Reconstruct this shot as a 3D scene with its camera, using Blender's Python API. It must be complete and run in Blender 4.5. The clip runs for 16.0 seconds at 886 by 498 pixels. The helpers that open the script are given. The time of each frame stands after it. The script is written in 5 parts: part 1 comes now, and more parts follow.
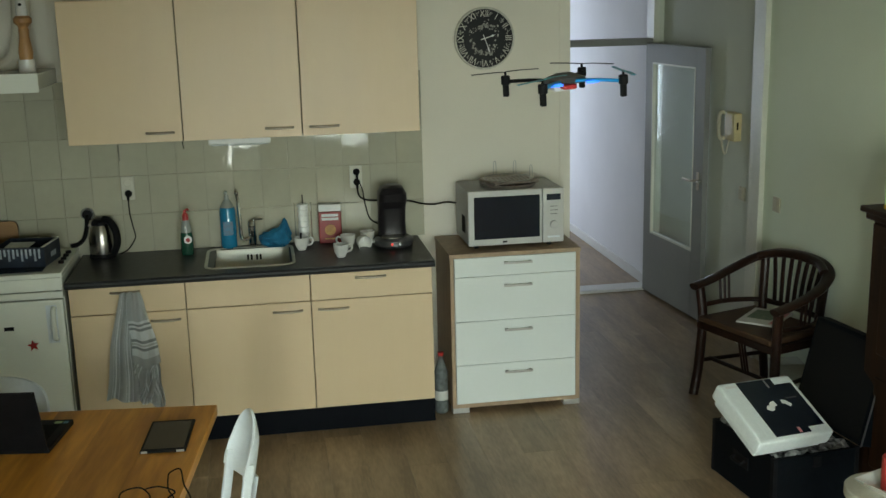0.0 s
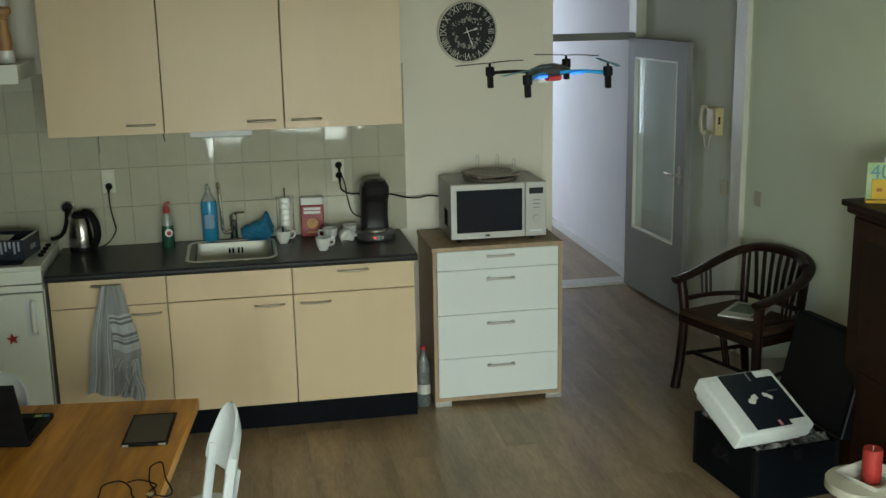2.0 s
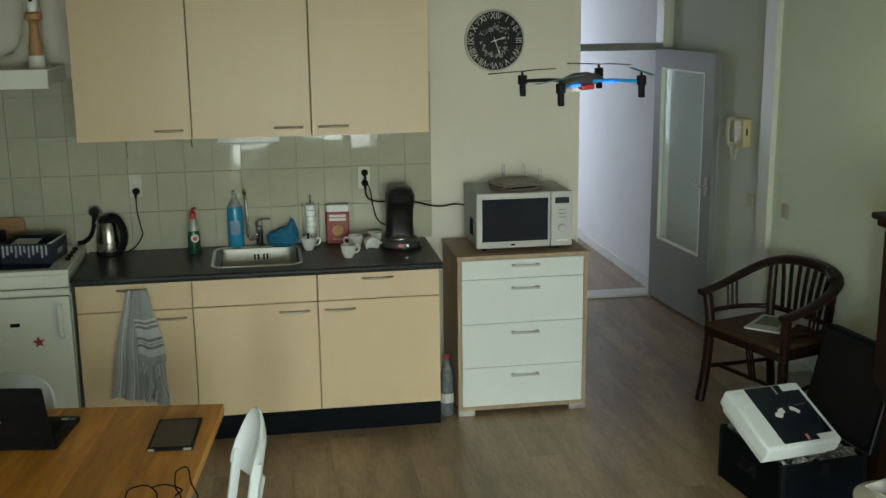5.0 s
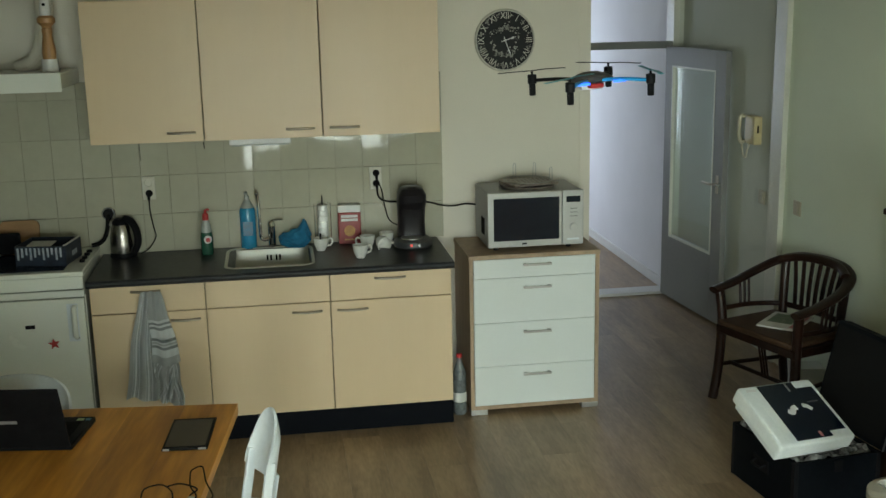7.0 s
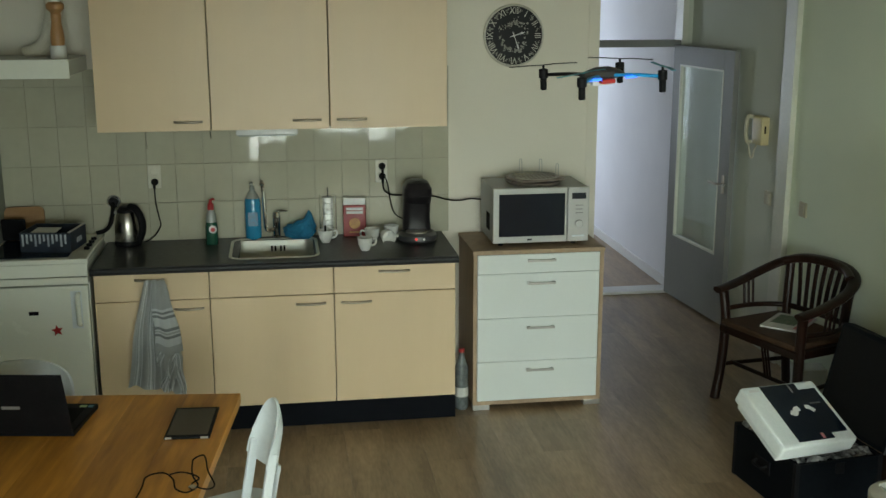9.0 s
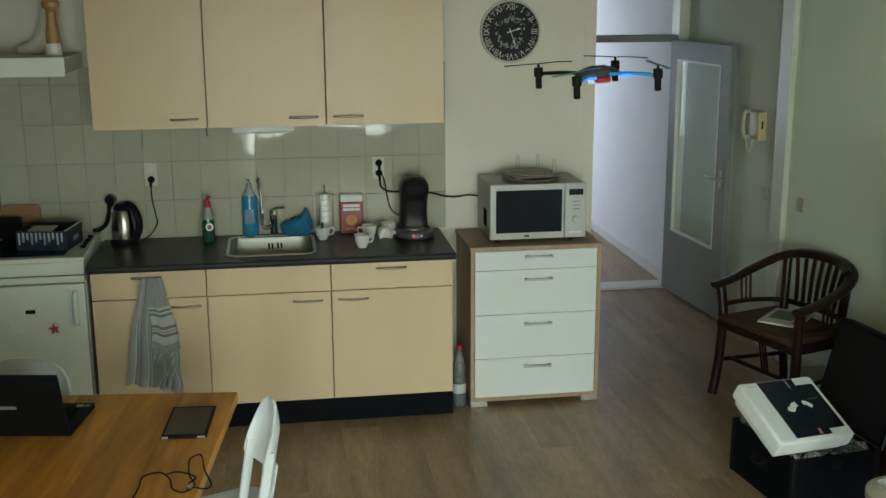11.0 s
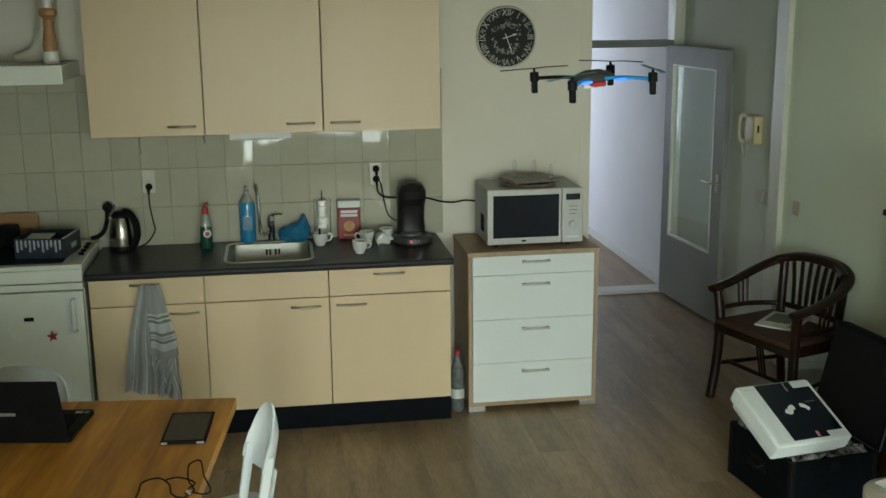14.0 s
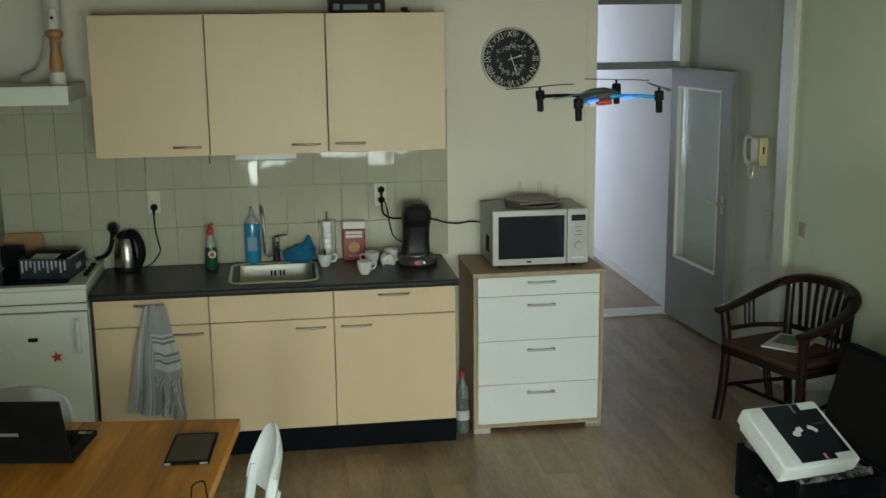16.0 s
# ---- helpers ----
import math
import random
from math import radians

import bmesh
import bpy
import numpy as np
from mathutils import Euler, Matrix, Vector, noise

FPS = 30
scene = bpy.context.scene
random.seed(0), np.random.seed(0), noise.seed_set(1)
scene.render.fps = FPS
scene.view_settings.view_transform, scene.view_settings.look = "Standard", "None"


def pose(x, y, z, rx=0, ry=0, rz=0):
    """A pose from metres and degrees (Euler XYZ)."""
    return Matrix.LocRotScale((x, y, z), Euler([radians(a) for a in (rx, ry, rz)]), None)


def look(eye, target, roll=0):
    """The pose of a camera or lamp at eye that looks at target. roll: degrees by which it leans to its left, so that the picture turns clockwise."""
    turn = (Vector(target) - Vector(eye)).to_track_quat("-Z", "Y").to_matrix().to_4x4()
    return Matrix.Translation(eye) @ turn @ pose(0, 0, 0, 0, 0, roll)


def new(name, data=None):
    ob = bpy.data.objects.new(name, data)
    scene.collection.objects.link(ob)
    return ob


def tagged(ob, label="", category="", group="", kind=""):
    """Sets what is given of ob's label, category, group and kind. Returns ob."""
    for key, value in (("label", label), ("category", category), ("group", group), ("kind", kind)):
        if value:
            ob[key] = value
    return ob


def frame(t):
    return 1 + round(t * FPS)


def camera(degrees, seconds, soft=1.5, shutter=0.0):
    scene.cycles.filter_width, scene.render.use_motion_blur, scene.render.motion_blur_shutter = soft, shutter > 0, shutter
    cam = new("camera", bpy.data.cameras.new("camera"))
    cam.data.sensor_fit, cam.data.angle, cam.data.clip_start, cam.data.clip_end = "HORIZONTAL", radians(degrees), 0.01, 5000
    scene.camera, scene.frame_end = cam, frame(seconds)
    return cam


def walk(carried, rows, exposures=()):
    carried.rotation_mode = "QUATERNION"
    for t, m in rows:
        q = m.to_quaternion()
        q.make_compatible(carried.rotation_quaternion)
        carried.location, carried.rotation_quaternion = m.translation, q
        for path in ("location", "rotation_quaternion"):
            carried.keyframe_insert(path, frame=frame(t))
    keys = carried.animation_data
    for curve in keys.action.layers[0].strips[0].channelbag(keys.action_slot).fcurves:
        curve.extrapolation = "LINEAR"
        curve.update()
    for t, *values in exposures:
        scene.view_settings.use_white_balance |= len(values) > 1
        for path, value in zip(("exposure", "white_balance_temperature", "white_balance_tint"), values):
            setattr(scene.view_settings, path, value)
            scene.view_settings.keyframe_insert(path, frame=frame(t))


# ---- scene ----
cam = camera(44.0, 16.0)
PATH = [
    (0, (-0.83, -5.953, 2.197), (-0.514, -4.03, 1.744), -1.4),
    (0.5, (-0.817, -5.968, 2.204), (-0.421, -4.058, 1.764), -1.3),
    (1, (-0.828, -5.957, 2.185), (-0.421, -4.05, 1.743), -1.1),
    (1.5, (-0.827, -5.949, 2.191), (-0.444, -4.04, 1.735), -0.9),
    (2, (-0.836, -5.946, 2.187), (-0.487, -4.032, 1.725), -1.1),
    (2.5, (-0.839, -5.95, 2.184), (-0.521, -4.029, 1.727), -1.5),
    (3, (-0.839, -5.953, 2.19), (-0.515, -4.033, 1.731), -1.4),
    (3.5, (-0.844, -5.949, 2.192), (-0.52, -4.029, 1.735), -1.3),
    (4, (-0.847, -5.95, 2.194), (-0.518, -4.03, 1.739), -0.8),
    (4.5, (-0.857, -5.932, 2.183), (-0.54, -4.009, 1.736), -0.6),
    (7, (-0.858, -5.951, 2.184), (-0.567, -4.023, 1.739), -1.2),
    (7.5, (-0.862, -5.93, 2.182), (-0.591, -4.001, 1.729), -1.0),
    (8, (-0.866, -5.942, 2.186), (-0.59, -4.013, 1.735), -0.9),
    (8.5, (-0.872, -5.945, 2.184), (-0.582, -4.019, 1.73), -0.1),
    (9, (-0.871, -5.945, 2.177), (-0.584, -4.018, 1.724), -0.1),
    (11.5, (-0.861, -5.937, 2.19), (-0.569, -4.014, 1.725), -0.5),
    (12, (-0.859, -5.939, 2.178), (-0.568, -4.016, 1.714), -1.0),
    (12.5, (-0.855, -5.934, 2.181), (-0.563, -4.012, 1.713), -1.3),
    (13, (-0.857, -5.94, 2.182), (-0.566, -4.017, 1.719), -0.9),
    (13.5, (-0.862, -5.952, 2.187), (-0.57, -4.027, 1.733), -0.6),
    (14, (-0.864, -5.952, 2.186), (-0.57, -4.026, 1.734), -0.6),
    (14.5, (-0.843, -5.971, 2.197), (-0.508, -4.051, 1.748), -0.5),
    (15, (-0.839, -5.962, 2.194), (-0.431, -4.048, 1.785), 0.9),
    (15.5, (-0.865, -5.93, 2.165), (-0.498, -4.006, 1.762), 0.4),
    (16, (-0.864, -5.942, 2.173), (-0.577, -4.006, 1.762), -0.6),
]
walk(cam, [(t, look(eye, target, roll)) for t, eye, target, roll in PATH])

# ---- world, sun, large lights ----
world = bpy.data.worlds.new("sky")
scene.world = world
world.use_nodes = True
wn = world.node_tree
sky = wn.nodes.new("ShaderNodeTexSky")
sky.sky_type, sky.sun_disc = "NISHITA", False
sky.sun_elevation, sky.sun_rotation = radians(48), radians(60)
wn.links.new(sky.outputs[0], wn.nodes["Background"].inputs[0])
wn.nodes["Background"].inputs[1].default_value = 0.12
sun = new("sun", bpy.data.lights.new("sun", "SUN"))
sun.data.energy, sun.data.angle, sun.data.color = 3.0, radians(0.5), (1.0, 0.95, 0.87)
sun.matrix_world = look((6, 10, 13), (0, 0, 0))


def window_light(name, x, y, z, w, h, aim, power, colour):
    lamp = new(name, bpy.data.lights.new(name, "AREA"))
    lamp.data.shape, lamp.data.size, lamp.data.size_y = "RECTANGLE", w, h
    lamp.data.energy, lamp.data.color = power, colour
    lamp.matrix_world = look((x, y, z), aim)
    return lamp


# sky light falls downwards through the tall windows, so low things get more of it than high ones
for wx, ww, power in ((-1.13, 0.58, 60), (0.32, 1.04, 64)):
    lamp = window_light("window_light", wx, -7.56, 1.2, ww, 1.95, (wx + 0.5, -4.4, -0.6), power, (0.87, 1.0, 0.925))
    lamp.data.spread = radians(108)
# added fill from the left, out of view, to brighten the right wall
lamp = window_light("side_fill_light", -2.42, -6.3, 1.35, 0.95, 1.6, (1.6, -5.3, 0.6), 20, (0.87, 1.0, 0.925))
window_light("hall_window_light", 0.34, 4.57, 1.45, 0.68, 1.5, (3, 3.9, 1.0), 29, (0.72, 0.84, 1.0))

# ---- materials ----


def material(name, a, b=None, rough=0.5, metal=0.0, scale=6.0, bump=0.0, stretch=(1, 1, 1), spread=0.0, coat=0.0, fine=60.0, spec=0.5):
    """Two tones mixed by broad and fine noise, with a fine bump; spread varies whole objects."""
    m = bpy.data.materials.new(name)
    m.use_nodes = True
    nt = m.node_tree
    p = nt.nodes["Principled BSDF"]
    p.inputs["Roughness"].default_value, p.inputs["Metallic"].default_value = rough, metal
    p.inputs["Coat Weight"].default_value = coat
    p.inputs["Specular IOR Level"].default_value = spec
    b = b or tuple(c * 0.88 for c in a)
    tc, mp = nt.nodes.new("ShaderNodeTexCoord"), nt.nodes.new("ShaderNodeMapping")
    mp.inputs["Scale"].default_value = stretch
    nt.links.new(tc.outputs["Object"], mp.inputs[0])
    info = nt.nodes.new("ShaderNodeObjectInfo")
    shift = nt.nodes.new("ShaderNodeVectorMath")
    shift.operation = "ADD"
    far = nt.nodes.new("ShaderNodeMath")
    far.operation = "MULTIPLY"
    far.inputs[1].default_value = 37.0
    nt.links.new(info.outputs["Random"], far.inputs[0])
    nt.links.new(mp.outputs[0], shift.inputs[0])
    nt.links.new(far.outputs[0], shift.inputs[1])
    big, small = nt.nodes.new("ShaderNodeTexNoise"), nt.nodes.new("ShaderNodeTexNoise")
    big.inputs["Scale"].default_value, big.inputs["Detail"].default_value = scale, 5
    small.inputs["Scale"].default_value, small.inputs["Detail"].default_value = fine, 3
    for n in (big, small):
        nt.links.new(shift.outputs[0], n.inputs["Vector"])
    both = nt.nodes.new("ShaderNodeMix")
    both.inputs[0].default_value = 0.35
    nt.links.new(big.outputs[0], both.inputs[2])
    nt.links.new(small.outputs[0], both.inputs[3])
    ramp = nt.nodes.new("ShaderNodeValToRGB")
    ramp.color_ramp.elements[0].position, ramp.color_ramp.elements[1].position = 0.36, 0.64
    ramp.color_ramp.elements[0].color, ramp.color_ramp.elements[1].color = (*b, 1), (*a, 1)
    nt.links.new(both.outputs[0], ramp.inputs[0])
    out = ramp.outputs[0]
    if spread:
        hsv, rng = nt.nodes.new("ShaderNodeHueSaturation"), nt.nodes.new("ShaderNodeMapRange")
        rng.inputs[3].default_value, rng.inputs[4].default_value = 1 - spread, 1 + spread
        nt.links.new(info.outputs["Random"], rng.inputs[0])
        nt.links.new(rng.outputs[0], hsv.inputs["Value"])
        nt.links.new(out, hsv.inputs["Color"])
        out = hsv.outputs[0]
    nt.links.new(out, p.inputs["Base Color"])
    rr = nt.nodes.new("ShaderNodeMapRange")
    vary = min(0.07, 0.3 * rough)
    rr.inputs[3].default_value, rr.inputs[4].default_value = rough - vary, min(rough + vary, 1)
    nt.links.new(big.outputs[0], rr.inputs[0])
    nt.links.new(rr.outputs[0], p.inputs["Roughness"])
    if bump:
        bp = nt.nodes.new("ShaderNodeBump")
        bp.inputs["Strength"].default_value, bp.inputs["Distance"].default_value = min(bump * 4, 1.0), 0.002
        nt.links.new(both.outputs[0], bp.inputs["Height"])
        nt.links.new(bp.outputs[0], p.inputs["Normal"])
    return m


def glass_material(name, colour=(1, 1, 1), rough=0.0, ior=1.45):
    m = bpy.data.materials.new(name)
    m.use_nodes = True
    p = m.node_tree.nodes["Principled BSDF"]
    p.inputs["Base Color"].default_value = (*colour, 1)
    p.inputs["Roughness"].default_value, p.inputs["IOR"].default_value = rough, ior
    p.inputs["Transmission Weight"].default_value = 1.0
    return m


def glow_material(name, colour, strength):
    m = bpy.data.materials.new(name)
    m.use_nodes = True
    p = m.node_tree.nodes["Principled BSDF"]
    p.inputs["Base Color"].default_value = (*colour, 1)
    p.inputs["Emission Color"].default_value, p.inputs["Emission Strength"].default_value = (*colour, 1), strength
    return m


M_WALL = material("wall paint", (0.74, 0.70, 0.60), (0.70, 0.66, 0.565), 0.85, scale=2.0, bump=0.08, fine=140)
M_WALL_R = material("pale green wall paint", (0.79, 0.86, 0.70), (0.75, 0.82, 0.66), 0.85, scale=2.0, bump=0.08, fine=140)
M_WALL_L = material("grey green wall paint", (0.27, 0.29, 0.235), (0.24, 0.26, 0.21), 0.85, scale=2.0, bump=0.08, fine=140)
# the niche's shade is put into this colour, darker than the walls before it
M_NICHE_SHADED = material("wall paint darkened for niche shade", (0.60, 0.62, 0.53), (0.57, 0.59, 0.50), 0.85, scale=2.0, bump=0.08, fine=140)
M_HALL = material("hall wall paint", (0.78, 0.78, 0.80), (0.73, 0.73, 0.75), 0.9, scale=2.5, bump=0.12, fine=120)
M_CEIL = material("aged cream ceiling paint", (0.62, 0.555, 0.43), None, 0.9, scale=2.0)
M_GROUT = material("grout", (0.40, 0.385, 0.305), None, 0.9, bump=0.1)
M_TILE = material("glazed wall tile", (0.435, 0.42, 0.325), (0.40, 0.385, 0.298), 0.035, scale=5, spread=0.04, fine=25, spec=0.4)
M_PLANK = material("floor plank", (0.39, 0.275, 0.166), (0.20, 0.138, 0.081), 0.31, scale=2.6, bump=0.05, stretch=(3.4, 0.55, 1), spread=0.15, fine=24, spec=0.42)
M_SUB = material("subfloor", (0.22, 0.16, 0.10), None, 0.9)
M_FRONT = material("maple laminate", (0.66, 0.507, 0.322), (0.647, 0.496, 0.312), 0.38, scale=3, stretch=(6, 6, 0.5), fine=30, spec=0.4)
M_BODY = material("maple carcass", (0.52, 0.41, 0.26), None, 0.5, scale=4)
M_DARK = material("dark recess", (0.006, 0.005, 0.005), None, 0.8, spec=0.1)
M_PLINTH = material("black plinth", (0.005, 0.006, 0.009), None, 0.6, spec=0.06)
M_TOP = material("charcoal laminate", (0.026, 0.027, 0.030), (0.016, 0.017, 0.019), 0.36, scale=30, fine=250, bump=0.03, spec=0.3)
M_STEEL = material("brushed steel", (0.50, 0.49, 0.46), (0.43, 0.42, 0.40), 0.42, 1.0, scale=8, stretch=(8, 1, 1))
M_SINK = material("satin sink steel", (0.74, 0.735, 0.66), (0.66, 0.655, 0.59), 0.5, 0.85, scale=6, stretch=(1, 1, 6))
M_CHROME = material("chrome", (0.72, 0.72, 0.72), None, 0.08, 1.0)
M_NICKEL = material("satin nickel", (0.50, 0.44, 0.36), None, 0.42, 1.0)
M_ENAMEL = material("white enamel", (0.79, 0.81, 0.73), (0.76, 0.78, 0.70), 0.25, scale=3, coat=0.2)
M_OAKEDGE = material("oak edge laminate", (0.42, 0.30, 0.19), (0.30, 0.21, 0.13), 0.5, scale=5, stretch=(6, 6, 0.6), fine=40)
M_WHITEF = material("white lacquer front", (0.71, 0.755, 0.735), (0.69, 0.735, 0.715), 0.35, scale=3)
M_SILVER = material("silver plastic", (0.50, 0.50, 0.48), (0.46, 0.46, 0.44), 0.42, 0.1, scale=8)
M_SILVERDK = material("grey metal casing", (0.30, 0.30, 0.29), None, 0.45, 0.4, scale=8)
M_BLACKGL = material("black glass", (0.006, 0.010, 0.020), None, 0.14, spec=0.35)
M_BLACK = material("black plastic", (0.005, 0.005, 0.006), (0.008, 0.008, 0.009), 0.5, scale=20, spec=0.1)
M_RUBBER = material("black rubber", (0.006, 0.006, 0.006), None, 0.75, bump=0.05, spec=0.15)
M_TEAK = material("dark stained teak", (0.024, 0.009, 0.005), (0.009, 0.0035, 0.0025), 0.32, scale=6, stretch=(5, 5, 1), fine=50, spec=0.3)
M_CUSH = material("brown cushion leather", (0.075, 0.040, 0.022), (0.05, 0.026, 0.014), 0.6, scale=12, bump=0.1, spec=0.25)
M_CABINET = material("dark cabinet wood", (0.034, 0.0135, 0.005), (0.012, 0.005, 0.002), 0.5, scale=5, stretch=(5, 5, 0.7), fine=45, spec=0.15)
M_CASE = material("black case vinyl", (0.004, 0.0055, 0.0075), (0.002, 0.003, 0.0045), 0.6, scale=40, bump=0.12, fine=220, spec=0.07)
M_FOAM = material("white polystyrene", (0.76, 0.81, 0.80), (0.70, 0.75, 0.74), 0.8, scale=60, bump=0.15, fine=220)
M_TABLE = material("oiled oak", (0.76, 0.355, 0.062), (0.37, 0.15, 0.023), 0.36, scale=1.6, stretch=(3.6, 0.38, 3), bump=0.04, spread=0.13, fine=11, spec=0.35)
M_PLASTIC = material("white moulded plastic", (0.70, 0.755, 0.78), None, 0.35, scale=3)
M_DOOR = material("grey door paint", (0.25, 0.25, 0.235), (0.225, 0.225, 0.215), 0.5, scale=3, spec=0.3)
M_TRIM = material("cream gloss trim", (0.68, 0.68, 0.58), None, 0.35, scale=3)
M_WHITETRIM = material("white trim paint", (0.74, 0.74, 0.72), None, 0.4, scale=3)
M_SOCKET = material("pale socket plastic", (0.60, 0.585, 0.49), None, 0.4)
M_CREAM = material("cream plastic", (0.60, 0.50, 0.27), None, 0.4)
M_BEIGE = material("aged cream plastic", (0.50, 0.46, 0.33), None, 0.45)
M_CLOCK = material("black clock face", (0.010, 0.010, 0.012), (0.014, 0.014, 0.014), 0.5, spec=0.2)
M_IVORY = material("aged ivory print", (0.62, 0.60, 0.52), (0.50, 0.48, 0.42), 0.7, scale=60)
M_FLORAL = material("faded floral print", (0.40, 0.39, 0.34), (0.16, 0.16, 0.14), 0.7, scale=90, fine=200)
M_TURN = material("turned beech", (0.46, 0.25, 0.10), (0.36, 0.185, 0.07), 0.45, scale=6, stretch=(6, 6, 1))
M_CERAMIC = material("white ceramic", (0.78, 0.77, 0.73), None, 0.12, coat=0.3)
M_BLUESOAP = material("blue soap", (0.02, 0.25, 0.44), (0.02, 0.21, 0.38), 0.15, coat=0.3)
M_GREENSOAP = material("dark green soap bottle", (0.015, 0.075, 0.045), None, 0.2, coat=0.3)
M_CLEARPL = material("cloudy plastic", (0.34, 0.37, 0.34), None, 0.25)
M_RED = material("red plastic", (0.42, 0.022, 0.02), None, 0.3)
M_WAX = material("red wax", (0.45, 0.040, 0.030), (0.33, 0.022, 0.02), 0.55, scale=25, bump=0.2)
M_BLUECLOTH = material("blue cloth", (0.012, 0.16, 0.29), (0.008, 0.11, 0.21), 0.9, scale=20, bump=0.2)
M_REDPACK = material("red coffee pack", (0.27, 0.018, 0.014), (0.20, 0.013, 0.010), 0.35, scale=10)
M_GOLD = material("pack gold print", (0.55, 0.30, 0.06), (0.35, 0.12, 0.03), 0.4, scale=40)
M_WHITEPR = material("white print", (0.72, 0.72, 0.70), None, 0.5)
M_COFFEE = material("dark coffee machine plastic", (0.014, 0.012, 0.014), (0.018, 0.016, 0.018), 0.34, scale=20, spec=0.3)
M_GREYPL = material("dark grey plastic", (0.055, 0.055, 0.056), None, 0.4)
M_CARD = material("brown board", (0.36, 0.20, 0.085), (0.29, 0.155, 0.06), 0.6, scale=5, stretch=(1, 6, 6))
M_NAVY = material("dark printed carton", (0.010, 0.013, 0.022), (0.02, 0.03, 0.05), 0.4, scale=18)
M_STREAK = material("white streak print", (0.60, 0.63, 0.66), (0.18, 0.22, 0.28), 0.5, scale=30, stretch=(3, 3, 0.4))
M_PAPER = material("paper", (0.66, 0.66, 0.62), (0.56, 0.56, 0.53), 0.7, scale=14)
M_GREENPR = material("green print", (0.08, 0.16, 0.10), (0.22, 0.24, 0.18), 0.6, scale=40)
M_PINK = material("pink print", (0.50, 0.10, 0.13), (0.55, 0.30, 0.28), 0.6, scale=30)
M_YELLOW = material("yellow print", (0.68, 0.42, 0.02), (0.60, 0.36, 0.02), 0.6, scale=20)
M_MINT = material("mint print", (0.30, 0.48, 0.22), (0.42, 0.54, 0.28), 0.6, scale=30)
M_TEAL = material("teal print", (0.10, 0.25, 0.32), None, 0.6)
M_ORANGE = material("orange print", (0.45, 0.16, 0.03), (0.25, 0.08, 0.02), 0.6, scale=50)
M_MARBLE = material("cream stone top", (0.60, 0.57, 0.47), (0.50, 0.47, 0.38), 0.4, scale=5)
M_GLASS = glass_material("clear glass")
M_TINT = glass_material("door glass", (0.72, 0.78, 0.75), 0.05)
M_BOTTLE = material("clear bottle plastic", (0.17, 0.19, 0.19), (0.09, 0.10, 0.10), 0.12, scale=40)
M_KETTLE = material("polished kettle steel", (0.34, 0.32, 0.29), (0.28, 0.26, 0.24), 0.24, 1.0, scale=6, stretch=(8, 8, 1))
M_BROWNTRAY = material("brown stained tray", (0.17, 0.13, 0.105), (0.32, 0.28, 0.24), 0.4, 0.3, scale=16)
M_DBLUE = material("blue drone plastic", (0.012, 0.33, 0.74), (0.010, 0.27, 0.64), 0.3, coat=0.3)
M_CYAN = material("cyan rotor plastic", (0.05, 0.36, 0.48), None, 0.35)
M_LEDB = glow_material("blue diode", (0.02, 0.12, 1.0), 3.0)
M_LEDR = glow_material("red diode", (0.8, 0.03, 0.02), 0.5)
M_GRASS = material("lawn", (0.06, 0.11, 0.03), (0.04, 0.08, 0.02), 0.95, scale=1.5)
M_LEAF = material("hedge leaf", (0.05, 0.11, 0.025), (0.03, 0.07, 0.015), 0.7, scale=8, spread=0.3)


def striped(name, stops):
    """Woven stripes across the cloth, repeating, with a fine weave."""
    m = material(name, (0.6, 0.6, 0.6), None, 0.95, scale=30, bump=0.2, fine=300)
    nt = m.node_tree
    p = nt.nodes["Principled BSDF"]
    uvm, sep, frac = nt.nodes.new("ShaderNodeUVMap"), nt.nodes.new("ShaderNodeSeparateXYZ"), nt.nodes.new("ShaderNodeMath")
    frac.operation = "FRACT"
    ramp = nt.nodes.new("ShaderNodeValToRGB")
    ramp.color_ramp.interpolation = "CONSTANT"
    for k, (pos, col) in enumerate(stops):
        e = ramp.color_ramp.elements[k] if k < 2 else ramp.color_ramp.elements.new(pos)
        e.position, e.color = pos, (*col, 1)
    nt.links.new(uvm.outputs[0], sep.inputs[0])
    nt.links.new(sep.outputs[0], frac.inputs[0])
    nt.links.new(frac.outputs[0], ramp.inputs[0])
    nt.links.new(ramp.outputs[0], p.inputs["Base Color"])
    return m


PALE, GREY, DUSK = (0.78, 0.81, 0.82), (0.52, 0.54, 0.54), (0.30, 0.325, 0.33)
M_TOWEL = striped("striped grey tea towel cotton", [(0.0, GREY), (0.42, PALE), (0.46, DUSK), (0.49, PALE), (0.52, DUSK), (0.56, PALE), (0.70, DUSK), (0.745, PALE), (0.765, GREY), (0.79, PALE), (0.81, DUSK), (0.85, PALE), (0.96, GREY)])

# ---- building helpers ----


def box(bm, x0, x1, y0, y1, z0, z1, r=0.0, m=None):
    made = bmesh.ops.create_cube(bm, size=1.0)["verts"]
    for v in made:
        v.co = Vector(((x0 + x1) / 2 + v.co.x * (x1 - x0), (y0 + y1) / 2 + v.co.y * (y1 - y0), (z0 + z1) / 2 + v.co.z * (z1 - z0)))
    if r:
        edges = list({e for v in made for e in v.link_edges})
        got = bmesh.ops.bevel(bm, geom=edges, offset=r, segments=2, affect="EDGES", profile=0.5)
        made = list({v for f in got["faces"] for v in f.verts} | {v for v in made if v.is_valid})
    if m:
        bmesh.ops.transform(bm, matrix=m, verts=made)
    return bm


